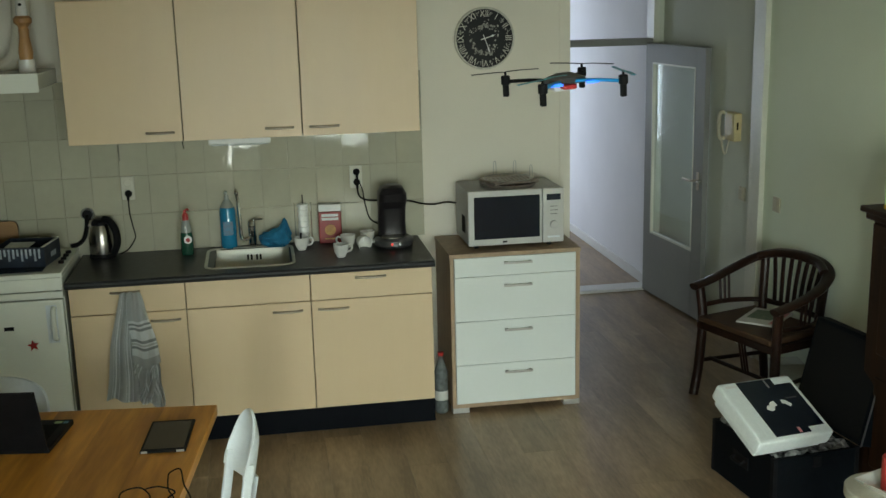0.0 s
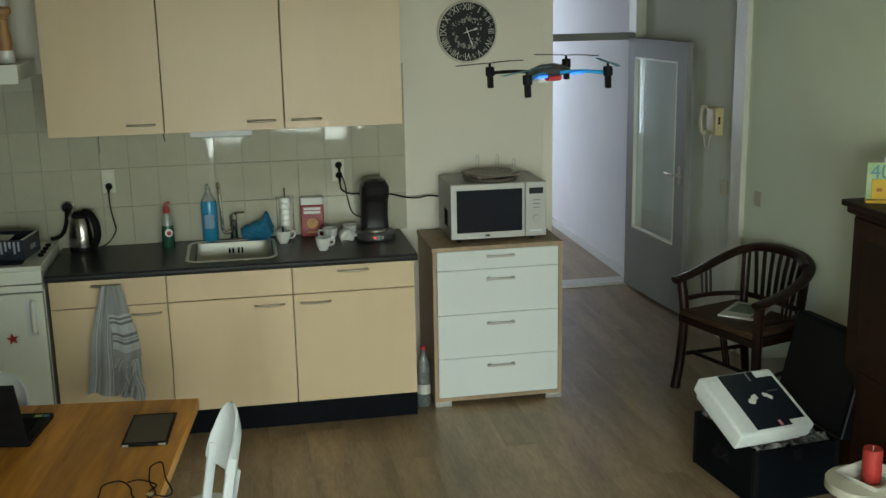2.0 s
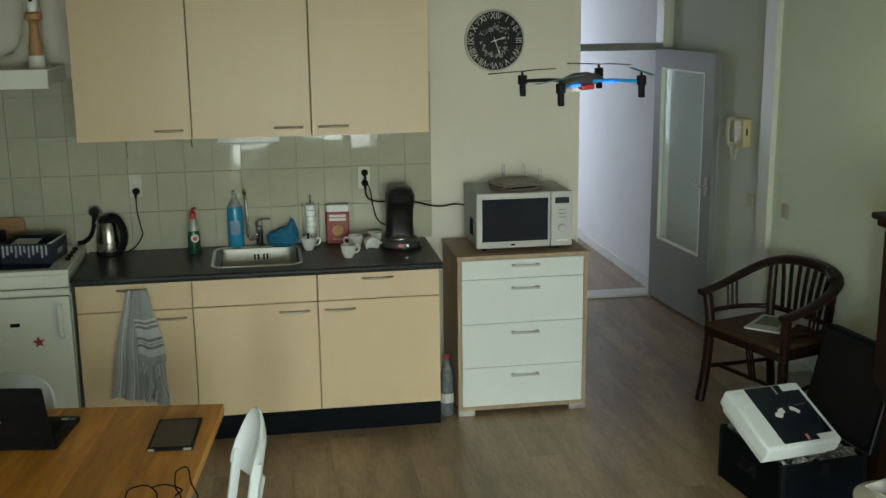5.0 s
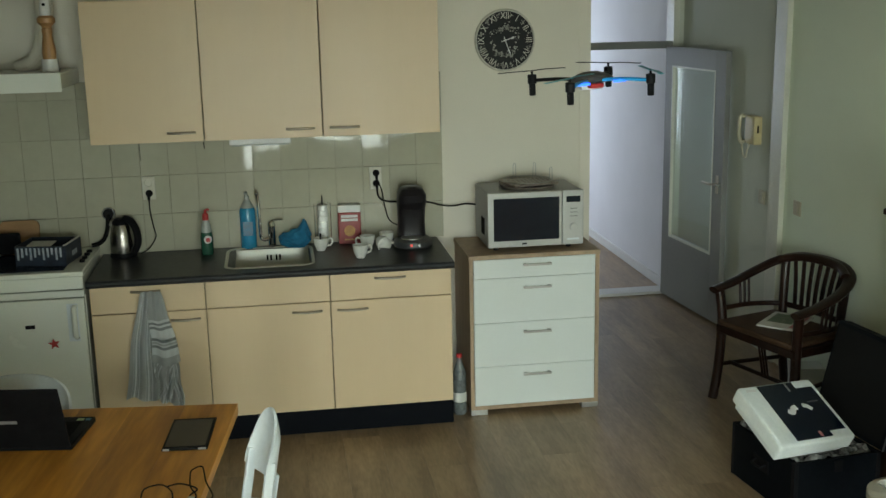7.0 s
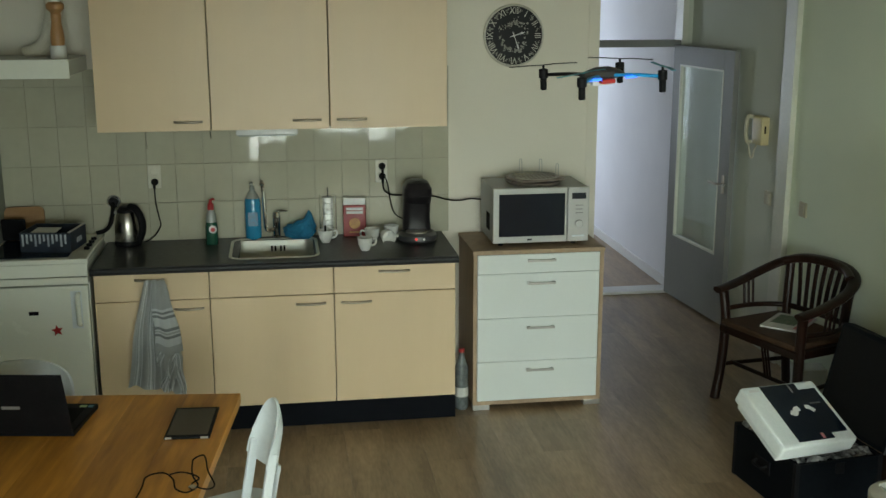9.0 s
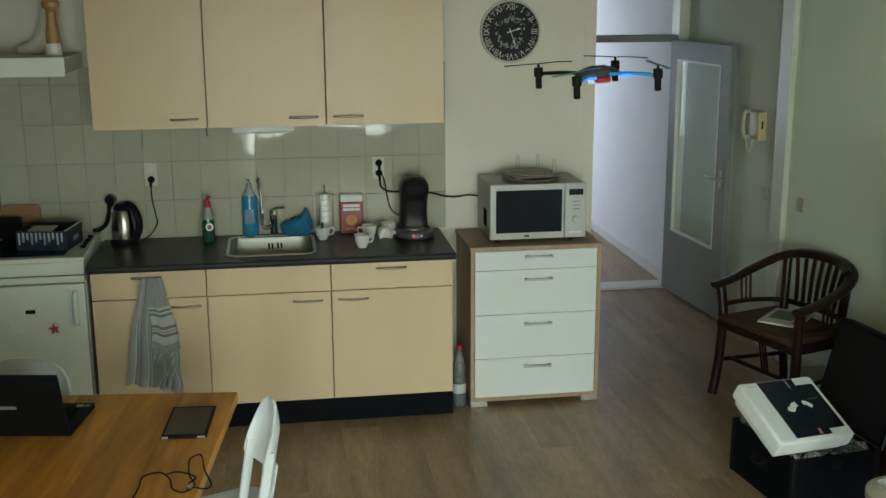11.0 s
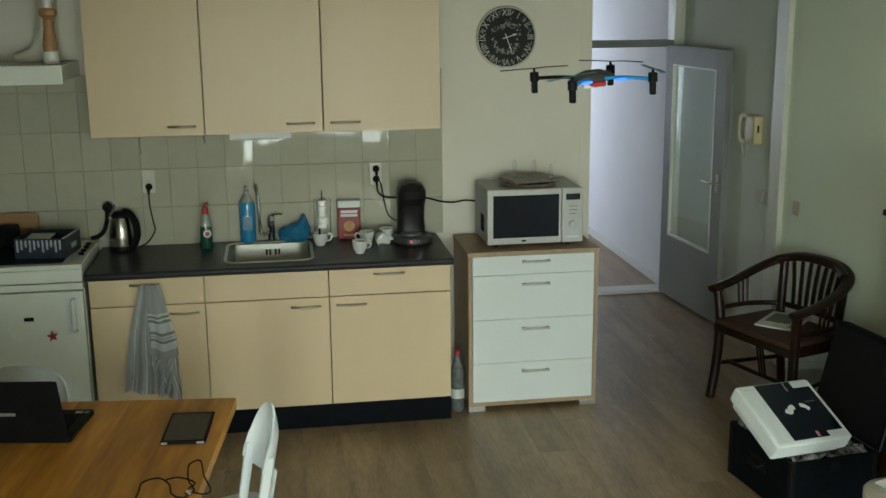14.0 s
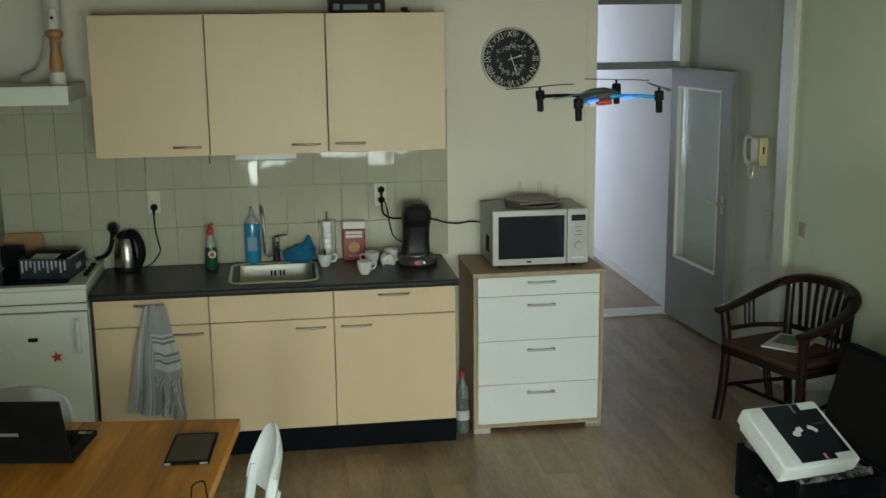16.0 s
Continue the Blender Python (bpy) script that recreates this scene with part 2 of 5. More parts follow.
def lathe(bm, profile, seg=24, c=(0, 0, 0), m=None):
    """Turns (radius, height) pairs about z; radius 0 closes an end."""
    rings, made = [], []
    for r, z in profile:
        if r < 1e-6:
            ring = [bm.verts.new((c[0], c[1], c[2] + z))]
        else:
            ring = [bm.verts.new((c[0] + r * math.cos(2 * math.pi * k / seg), c[1] + r * math.sin(2 * math.pi * k / seg), c[2] + z)) for k in range(seg)]
        rings.append(ring)
        made += ring
    for a, b in zip(rings, rings[1:]):
        for k in range(seg):
            j = (k + 1) % seg
            if len(a) == 1 and len(b) > 1:
                bm.faces.new((a[0], b[j], b[k]))
            elif len(b) == 1 and len(a) > 1:
                bm.faces.new((a[k], a[j], b[0]))
            elif len(a) > 1:
                bm.faces.new((a[k], a[j], b[j], b[k]))
    if m:
        bmesh.ops.transform(bm, matrix=m, verts=made)
    return bm


def disc(bm, c, r, h, seg=24, axis="z", r2=None):
    m = {"z": Matrix(), "y": pose(0, 0, 0, 90), "x": pose(0, 0, 0, 0, 90)}[axis]
    r2 = r if r2 is None else r2
    e = min(0.15 * r, 0.12 * h, 0.004)
    return lathe(bm, [(0, 0), (r - e, 0), (r, e), (r2, h - e), (r2 - e, h), (0, h)], seg, m=Matrix.Translation(c) @ m)


def smooth(points, n=6):
    pts = [Vector(p) for p in points]
    out = []
    for i in range(len(pts) - 1):
        a, b, c, d = pts[max(i - 1, 0)], pts[i], pts[i + 1], pts[min(i + 2, len(pts) - 1)]
        for k in range(n):
            t = k / n
            out.append(0.5 * (2 * b + (c - a) * t + (2 * a - 5 * b + 4 * c - d) * t * t + (3 * b - a - 3 * c + d) * t**3))
    return out + [pts[-1]]


def tube(bm, points, r=0.004, seg=20, n=6, flat=None, taper=None):
    """A bar swept along a smooth line; flat=(w, h) gives an oval bar lying level."""
    line = smooth(points, n) if n else [Vector(p) for p in points]
    rings, side = [], None
    for i, p in enumerate(line):
        way = (line[min(i + 1, len(line) - 1)] - line[max(i - 1, 0)]).normalized()
        if side is None:
            side = way.cross(Vector((0, 0, 1)) if abs(way.z) < 0.9 else Vector((0, 1, 0)))
        side = (side - side.dot(way) * way).normalized()
        up = side.cross(way)
        w, h = flat or (r, r)
        s = 1 + (taper - 1) * i / (len(line) - 1) if taper else 1
        rings.append([bm.verts.new(p + s * (side * w * math.cos(2 * math.pi * k / seg) + up * h * math.sin(2 * math.pi * k / seg))) for k in range(seg)])
    for a, b in zip(rings, rings[1:]):
        for k in range(seg):
            bm.faces.new((a[k], a[(k + 1) % seg], b[(k + 1) % seg], b[k]))
    bm.faces.new(rings[0][::-1])
    bm.faces.new(rings[-1])
    return bm


def part(name, bm, mat, parent=None, label="", flat=False, at=None):
    """Links a bmesh as one mesh object under a thing or a part."""
    bmesh.ops.recalc_face_normals(bm, faces=bm.faces)
    me = bpy.data.meshes.new(name)
    bm.to_mesh(me)
    bm.free()
    me.materials.append(mat)
    if not flat:
        me.polygons.foreach_set("use_smooth", [True] * len(me.polygons))
        me.set_sharp_from_angle(angle=radians(20))
    ob = new(name, me)
    if parent:
        ob.parent = parent
    if at:
        ob.matrix_basis = at
    return tagged(ob, label)


def thing(name, label, category, at=None, group="", kind=""):
    ob = new(name)
    ob.empty_display_size = 0.1
    ob.matrix_basis = at or Matrix()
    return tagged(ob, label, category, group, kind)


def solo(name, bm, mat, label, category, at=None, group="", kind=""):
    return tagged(part(name, bm, mat, at=at), label, category, group, kind)


def B(*a, r=0.0):
    return box(bmesh.new(), *a, r=r)


def words(name, text, size, mat, parent, at):
    """Raised lettering as a mesh."""
    cu = bpy.data.curves.new(name, "FONT")
    cu.body, cu.size, cu.extrude, cu.align_x, cu.align_y = text, size, 0.0006, "CENTER", "CENTER"
    tmp = new("lettering", cu)
    me = bpy.data.meshes.new_from_object(tmp)
    bpy.data.objects.remove(tmp)
    me.materials.clear()
    me.materials.append(mat)
    ob = new(name, me)
    ob.parent, ob.matrix_basis = parent, at
    return ob

# ---- large structure ----


def structure(name, bm, mat, label, category):
    return solo(name, bm, mat, label, category, kind="structure")


XL, XR, YF, ZC = -2.31, 2.06, -7.4, 2.62
floor = structure("floor", B(XL - 0.15, XR + 0.15, YF - 0.2, 5.2, -0.12, -0.006), M_SUB, "grey brown wood plank floor of room and hall", "floor")
structure("ceiling", B(XL - 0.15, XR + 0.15, YF - 0.2, 5.2, ZC, ZC + 0.15), M_CEIL, "plain cream painted ceiling", "ceiling")
structure("wall_kitchen", B(XL - 0.15, 0.885, 0.0, 0.12, 0, ZC), M_WALL, "off-white painted kitchen wall", "wall")
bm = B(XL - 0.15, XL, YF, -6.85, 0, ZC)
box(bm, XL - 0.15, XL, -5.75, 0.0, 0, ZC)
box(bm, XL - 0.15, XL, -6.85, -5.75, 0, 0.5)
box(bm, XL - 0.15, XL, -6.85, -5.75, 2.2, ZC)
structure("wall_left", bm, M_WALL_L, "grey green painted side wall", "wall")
structure("wall_right", B(XR, XR + 0.15, YF, 0.05, 0, ZC), M_WALL_R, "pale grey green painted wall", "wall")
# niche and doorway walls: shade painted in with a darker colour
structure("wall_niche_right", B(XR, XR + 0.15, 0.05, 1.66, 0, ZC), M_NICHE_SHADED, "niche wall, its shade put into the grey green colour", "wall")
structure("wall_niche", B(0.765, 0.885, 0.12, 1.66, 0, ZC), M_NICHE_SHADED, "niche wall, its shade put into the grey green colour", "wall")
bm = B(0.885, 1.08, 1.66, 1.78, 0, ZC)
box(bm, 2.02, XR + 0.15, 1.66, 1.78, 0, ZC)
box(bm, 1.08, 2.02, 1.66, 1.78, 2.30, ZC)
structure("wall_doorway", bm, M_NICHE_SHADED, "painted wall round the hall doorway", "wall")
structure("wall_hall_right", B(2.0, 2.15, 1.78, 5.0, 0, ZC), M_HALL, "white rough plastered hall wall", "wall")
structure("wall_hall_end", B(0.15, 2.15, 5.0, 5.15, 0, ZC), M_HALL, "white hall end wall", "wall")
bm = B(0.15, 0.3, 1.78, 4.2, 0, ZC)
box(bm, 0.15, 0.3, 4.94, 5.0, 0, ZC)
box(bm, 0.15, 0.3, 4.2, 4.94, 0, 0.65)
box(bm, 0.15, 0.3, 4.2, 4.94, 2.25, ZC)
box(bm, 0.3, 0.885, 1.70, 1.78, 0, ZC)
structure("wall_hall_left", bm, M_HALL, "white hall wall with window opening", "wall")
structure("baseboard_hall", B(1.985, 2.0, 1.78, 5.0, 0, 0.075, r=0.003), M_WHITETRIM, "white hall skirting board", "baseboard")
# window wall behind the camera, two tall openings
bm = B(XL - 0.15, XR + 0.15, YF - 0.2, YF, 0, 0.22)
box(bm, XL - 0.15, XR + 0.15, YF - 0.2, YF, 2.42, ZC)
for a, b in ((XL - 0.15, -1.42), (-0.84, -0.2), (0.84, XR + 0.15)):
    box(bm, a, b, YF - 0.2, YF, 0.22, 2.42)
structure("wall_window_side", bm, M_WALL, "painted wall with two tall windows", "wall")
for i, (a, b) in enumerate(((-1.42, -0.84), (-0.2, 0.84))):
    win = thing("window_%d" % (i + 1), "tall white framed window", "window", kind="structure")
    bm = bmesh.new()
    for q in ((a, a + 0.06, 0.22, 2.42), (b - 0.06, b, 0.22, 2.42), (a + 0.06, b - 0.06, 0.22, 0.28), (a + 0.06, b - 0.06, 2.36, 2.42), (a + 0.06, b - 0.06, 1.72, 1.78), (a + 0.35 * (b - a) - 0.03, a + 0.35 * (b - a) + 0.03, 0.28, 1.72), (a + 0.68 * (b - a) - 0.03, a + 0.68 * (b - a) + 0.03, 0.28, 1.72)):
        box(bm, q[0], q[1], YF - 0.13, YF - 0.07, q[2], q[3])
    part("window_frame", bm, M_WHITETRIM, win)
    pane = part("pane", B(a + 0.05, b - 0.05, YF - 0.103, YF - 0.097, 0.27, 2.37), M_GLASS, win)
    pane.visible_shadow = False
    part("window_sill", B(a - 0.05, b + 0.05, YF - 0.02, YF + 0.16, 0.19, 0.22, r=0.004), M_WHITETRIM, win)
# invented window beside the camera, a housing for the side fill lamp
win = thing("window_3", "unseen side window added for fill light", "window", kind="structure")
bm = bmesh.new()
for q in ((-6.85, -6.79, 0.5, 2.2), (-5.81, -5.75, 0.5, 2.2), (-6.79, -5.81, 0.5, 0.56), (-6.79, -5.81, 2.14, 2.2)):
    box(bm, XL - 0.11, XL - 0.05, q[0], q[1], q[2], q[3])
part("window_frame", bm, M_WHITETRIM, win)
pane = part("pane", B(XL - 0.083, XL - 0.077, -6.8, -5.8, 0.55, 2.15), M_GLASS, win)
pane.visible_shadow = False
part("window_sill", B(XL - 0.02, XL + 0.14, -6.9, -5.7, 0.47, 0.5, r=0.004), M_WHITETRIM, win)
structure("ground", B(-60, 60, -90, 60, -0.35, -0.13), M_GRASS, "garden lawn outside the windows", "ground")

# door frame, threshold and transom
jamb = thing("door_frame_hall", "cream painted door frame with transom bar", "door frame", kind="structure")
part("jamb", B(1.975, 2.018, 1.63, 1.778, 0, 2.30, r=0.003), M_TRIM, jamb)
part("jamb", B(1.08, 1.13, 1.63, 1.79, 0, 2.30, r=0.003), M_TRIM, jamb)
part("transom_bar", B(1.13, 1.975, 1.64, 1.78, 1.808, 1.855, r=0.003), M_DOOR, jamb, "grey transom bar")
part("head", B(1.13, 1.975, 1.63, 1.79, 2.258, 2.30, r=0.003), M_DOOR, jamb)
structure("threshold", B(1.13, 1.975, 1.63, 1.79, 0, 0.022, r=0.004), M_WHITETRIM, "white worn door threshold strip", "threshold")
structure("trim_corner", B(XR - 0.035, XR, -0.02, 0.125, 0, ZC, r=0.004), M_TRIM, "cream painted upright trim board", "trim")
structure("trim_wall_end", B(0.826, 0.887, -0.005, -0.001, 0, ZC), M_WALL, "painted corner bead strip", "trim")
structure("baseboard", B(XR - 0.014, XR, YF, -0.02, 0, 0.07, r=0.003), M_TRIM, "cream skirting board", "baseboard")

# grey glazed door, standing open along the side wall
ang = math.degrees(math.atan2(1.992 - 1.914, 1.612 - 0.73))
door = thing("door_1", "open grey painted door with one tall glass pane", "door", pose(1.914, 1.612, 0.0, 0, 0, -90 + ang), kind="structure")
W, DH = 0.885, 1.825
bm = B(0, 0.115, 0, 0.038, 0.02, DH, r=0.002)
box(bm, W - 0.135, W, 0, 0.038, 0.02, DH, r=0.002)
box(bm, 0.115, W - 0.135, 0, 0.038, 0.02, 0.47)
box(bm, 0.115, W - 0.135, 0, 0.038, DH - 0.13, DH)
part("door_leaf", bm, M_DOOR, door)
for q in ((0.115, 0.127, 0.47, DH - 0.13), (W - 0.146, W - 0.135, 0.47, DH - 0.13), (0.127, W - 0.146, 0.47, 0.483), (0.127, W - 0.146, DH - 0.141, DH - 0.13)):
    part("glazing_bead", B(q[0], q[1], -0.004, 0.03, q[2], q[3], r=0.002), M_TRIM, door)
pane = part("pane", B(0.125, W - 0.145, 0.016, 0.020, 0.48, DH - 0.14), M_TINT, door)
pane.visible_shadow = False
bm = B(W - 0.075, W - 0.045, -0.008, -0.001, 0.90, 1.02, r=0.003)
part("handle_plate", bm, M_NICKEL, door)
bm = bmesh.new()
tube(bm, [(W - 0.06, -0.005, 0.965), (W - 0.06, -0.05, 0.965), (W - 0.10, -0.055, 0.965), (W - 0.18, -0.05, 0.963)], 0.008)
part("door_handle", bm, M_NICKEL, door)
bm = bmesh.new()
tube(bm, [(W - 0.02, -0.002, 0.965), (W - 0.02, -0.03, 0.965), (W + 0.008, -0.03, 0.965)], 0.008)
part("latch", bm, M_CHROME, door)

# ---- kitchen ----


def bow_handle(parent, x0, x1, y, z, mat):
    bm = bmesh.new()
    m = (x0 + x1) / 2
    tube(bm, [(x0, y, z), (x0 + 0.025, y - 0.012, z), (m, y - 0.019, z), (x1 - 0.025, y - 0.012, z), (x1, y, z)], flat=(0.006, 0.0065))
    return part("handle", bm, mat, parent)


LX = (-1.797, -1.243, -0.628, -0.006)
base_labels = ("maple base cabinet with drawer, door and hanging towel", "maple sink base cabinet with false drawer front", "maple base cabinet with drawer over door")
drawer_h, door_h = ((-1.60, -1.46), None, (-0.40, -0.245)), ((-1.416, -1.275), (-0.82, -0.672), (-0.592, -0.44))
for i in range(3):
    a, b = LX[i], LX[i + 1]
    unit = thing("base_cabinet", base_labels[i], "cabinet", pose(a, 0, 0), "kitchen base cabinets")
    w = b - a
    part("body", B(0.002, w - 0.002, -0.558, -0.006, 0.13, 0.695 if i == 1 else 0.845), M_BODY, unit)
    dr = part("drawer_front", B(0.002, w - 0.002, -0.58, -0.56, 0.7065, 0.846, r=0.002), M_FRONT, unit)
    do = part("door", B(0.002, w - 0.002, -0.58, -0.56, 0.13, 0.702, r=0.002), M_FRONT, unit)
    if drawer_h[i]:
        bow_handle(dr, drawer_h[i][0] - a, drawer_h[i][1] - a, -0.578, 0.812, M_NICKEL)
    bow_handle(do, door_h[i][0] - a, door_h[i][1] - a, -0.578, 0.657, M_NICKEL)
    part("plinth", B(0.0, w, -0.565, -0.545, 0.0, 0.1285), M_PLINTH, unit)
# worktop with sink cut-out
bm = B(-1.803, -1.10, -0.612, -0.003, 0.849, 0.885)
box(bm, -0.715, 0.004, -0.612, -0.003, 0.849, 0.885)
box(bm, -1.10, -0.715, -0.612, -0.495, 0.849, 0.885)
box(bm, -1.10, -0.715, -0.075, -0.003, 0.849, 0.885)
top = thing("worktop", "charcoal laminate kitchen worktop with rounded front edge", "worktop")
part("slab", bm, M_TOP, top)
bm = bmesh.new()
tube(bm, [(-1.803, -0.613, 0.867), (0.004, -0.613, 0.867)], 0.017, 10, n=0)
part("front_edge", bm, M_TOP, top)


def rounded(x0, x1, y0, y1, r, z, n=6):
    pts = []
    for cx, cy, a0 in ((x1 - r, y1 - r, 0), (x0 + r, y1 - r, 90), (x0 + r, y0 + r, 180), (x1 - r, y0 + r, 270)):
        pts += [(cx + r * math.cos(radians(a0 + 90 * k / n)), cy + r * math.sin(radians(a0 + 90 * k / n)), z) for k in range(n + 1)]
    return pts


def rings(bm, loops, cap=True):
    vs = [[bm.verts.new(p) for p in loop] for loop in loops]
    for a, b in zip(vs, vs[1:]):
        for k in range(len(a)):
            j = (k + 1) % len(a)
            bm.faces.new((a[k], a[j], b[j], b[k]))
    if cap:
        bm.faces.new(vs[-1])
    return vs


sink = thing("sink", "inset stainless steel kitchen sink bowl", "sink")
bm = bmesh.new()
sx0, sx1, sy0, sy1 = -1.15, -0.69, -0.525, -0.055
rings(bm, [rounded(sx0, sx1, sy0, sy1, 0.07, 0.8855), rounded(sx0 + 0.004, sx1 - 0.004, sy0 + 0.004, sy1 - 0.004, 0.068, 0.891), rounded(sx0 + 0.015, sx1 - 0.015, sy0 + 0.015, sy1 - 0.015, 0.06, 0.889),
           rounded(sx0 + 0.022, sx1 - 0.022, sy0 + 0.022, sy1 - 0.022, 0.055, 0.878), rounded(sx0 + 0.035, sx1 - 0.035, sy0 + 0.035, sy1 - 0.035, 0.05, 0.72), rounded(sx0 + 0.06, sx1 - 0.06, sy0 + 0.06, sy1 - 0.06, 0.04, 0.705)])
part("bowl", bm, M_SINK, sink)
bm = bmesh.new()
for k in range(2):
    box(bm, -0.94 + 0.048 * k, -0.930 + 0.048 * k, -0.094, -0.0815, 0.822, 0.85)
    box(bm, -0.921 + 0.048 * k, -0.911 + 0.048 * k, -0.094, -0.0815, 0.822, 0.85)
part("overflow", bm, M_DARK, sink)
tap = thing("mixer_tap", "chrome mixer tap with tall bent spout", "tap", pose(-0.905, -0.045, 0.888))
bm = bmesh.new()
disc(bm, (0, 0, 0), 0.026, 0.012)
disc(bm, (0, 0, 0.012), 0.021, 0.10)
disc(bm, (0, 0, 0.112), 0.024, 0.03, r2=0.018)
part("tap_body", bm, M_CHROME, tap)
bm = bmesh.new()
tube(bm, [(-0.015, -0.005, 0.05), (-0.04, -0.01, 0.04), (-0.058, -0.01, 0.06), (-0.062, -0.01, 0.16), (-0.068, -0.012, 0.29), (-0.072, -0.03, 0.315), (-0.073, -0.05, 0.30)], 0.0095, 12)
part("spout", bm, M_CHROME, tap)
bm = bmesh.new()
tube(bm, [(0, 0, 0.14), (0.02, -0.01, 0.148), (0.06, -0.03, 0.152)], 0.006)
part("lever", bm, M_CHROME, tap)

UX = (-1.765, -1.21, -0.617, -0.012)
for i in range(3):
    a, b = UX[i], UX[i + 1]
    w = b - a
    unit = thing("wall_cabinet", "maple laminate wall cabinet with one door", "cabinet", pose(a, 0, 1.512), "kitchen wall cabinets")
    part("body", B(0.002, w - 0.002, -0.328, -0.003, 0.004, 0.69), M_BODY, unit)
    do = part("door", B(0.003, w - 0.003, -0.35, -0.331, 0, 0.694, r=0.002), M_FRONT, unit)
    h = ((-1.388, -1.252), (-0.802, -0.66), (-0.58, -0.43))[i]
    bow_handle(do, h[0] - a, h[1] - a, -0.348, 0.045, M_NICKEL)
lamp = thing("strip_lamp", "white under-cabinet strip lamp", "lamp")
part("housing", B(-1.09, -0.78, -0.325, -0.26, 1.482, 1.514, r=0.004), M_SILVER, lamp)
part("diffuser", B(-1.08, -0.79, -0.318, -0.267, 1.474, 1.4815, r=0.002), M_CLEARPL, lamp)

# extractor hood with duct
hood = thing("extractor_hood", "white flat extractor hood on tiled wall", "extractor hood")
part("hood_body", B(XL + 0.003, -1.845, -0.50, -0.004, 1.80, 1.876, r=0.004), M_ENAMEL, hood)
part("front_strip", B(XL + 0.003, -1.845, -0.506, -0.501, 1.79, 1.88, r=0.002), M_ENAMEL, hood)
bm = bmesh.new()
tube(bm, [(-2.12, -0.10, 1.876), (-2.03, -0.10, 1.92), (-1.985, -0.09, 2.03), (-1.97, -0.085, 2.2), (-1.97, -0.085, ZC)], 0.045, 16)
part("duct", bm, M_WALL, hood)
mill = thing("pepper_mill", "turned beech pepper mill with white base and knob", "pepper mill", pose(-1.919, -0.33, 1.876))
part("base", lathe(bmesh.new(), [(0, 0), (0.040, 0), (0.041, 0.004), (0.039, 0.062), (0, 0.062)]), M_CERAMIC, mill)
part("mill_body", lathe(bmesh.new(), [(0, 0.062), (0.031, 0.062), (0.034, 0.09), (0.030, 0.13), (0.023, 0.17), (0.025, 0.205), (0.022, 0.21), (0.026, 0.22), (0.042, 0.235), (0.043, 0.255), (0.03, 0.268), (0, 0.268)]), M_TURN, mill)
knob = part("knob", lathe(bmesh.new(), [(0, 0.268), (0.026, 0.268), (0.027, 0.30), (0.020, 0.36), (0.008, 0.372), (0, 0.374)]), M_CERAMIC, mill)
part("screw", disc(bmesh.new(), (0, -0.026, 0.32), 0.008, 0.004, 12, "y"), M_DARK, knob)

# refrigerator with hob on top
fr = thing("refrigerator", "white under-counter refrigerator with star sticker", "refrigerator", pose(XL + 0.004, 0, 0))
part("body", B(0, 0.486, -0.54, -0.02, 0.03, 0.842, r=0.004), M_ENAMEL, fr)
fdoor = part("door", B(0.002, 0.484, -0.592, -0.545, 0.10, 0.80, r=0.008), M_ENAMEL, fr)
part("top_rail", B(0, 0.488, -0.596, -0.541, 0.808, 0.842, r=0.004), M_ENAMEL, fr)
bm = bmesh.new()
tube(bm, [(0.438, -0.590, 0.762), (0.438, -0.618, 0.75), (0.438, -0.622, 0.69), (0.438, -0.618, 0.62), (0.438, -0.590, 0.60)], flat=(0.012, 0.008))
part("handle", bm, M_ENAMEL, fdoor)
part("handle_recess", B(0.40, 0.452, -0.5925, -0.5915, 0.585, 0.775), M_PLASTIC, fdoor)
part("badge", B(0.20, 0.245, -0.595, -0.592, 0.66, 0.678), M_BLACK, fdoor)
bm = bmesh.new()
star = [bm.verts.new((0.03 * (1 if k % 2 == 0 else 0.42) * math.sin(k * math.pi / 5), yy, 0.03 * (1 if k % 2 == 0 else 0.42) * math.cos(k * math.pi / 5))) for yy in (-0.5945, -0.592) for k in range(10)]
bm.faces.new(star[:10])
bm.faces.new(star[10:][::-1])
for k in range(10):
    bm.faces.new((star[k], star[(k + 1) % 10], star[10 + (k + 1) % 10], star[10 + k]))
part("star_sticker", bm, M_RED, fdoor, "red star sticker", at=pose(0.326, 0, 0.578, 0, -8))
part("plinth", B(0.01, 0.476, -0.52, -0.5, 0.0, 0.1), M_ENAMEL, fr)
hob = thing("hob", "white enamel table-top hob with dark knobs", "hob", pose(XL + 0.002, 0, 0.842))
part("casing", B(0, 0.492, -0.602, -0.03, 0.006, 0.07, r=0.006), M_ENAMEL, hob)
part("lip", B(0, 0.496, -0.606, -0.03, 0.07, 0.094, r=0.006), M_ENAMEL, hob)
part("glass_plate", B(0.02, 0.40, -0.56, -0.05, 0.0945, 0.099, r=0.002), M_BLACKGL, hob)
for k in range(4):
    part("knob", disc(bmesh.new(), (0.462, -0.40 + 0.075 * k, 0.0945), 0.014, 0.014), M_BLACK, hob)
part("foot", B(0.01, 0.04, -0.58, -0.55, 0.0, 0.0055), M_BLACK, hob)
part("foot", B(0.455, 0.485, -0.58, -0.55, 0.0, 0.0055), M_BLACK, hob)

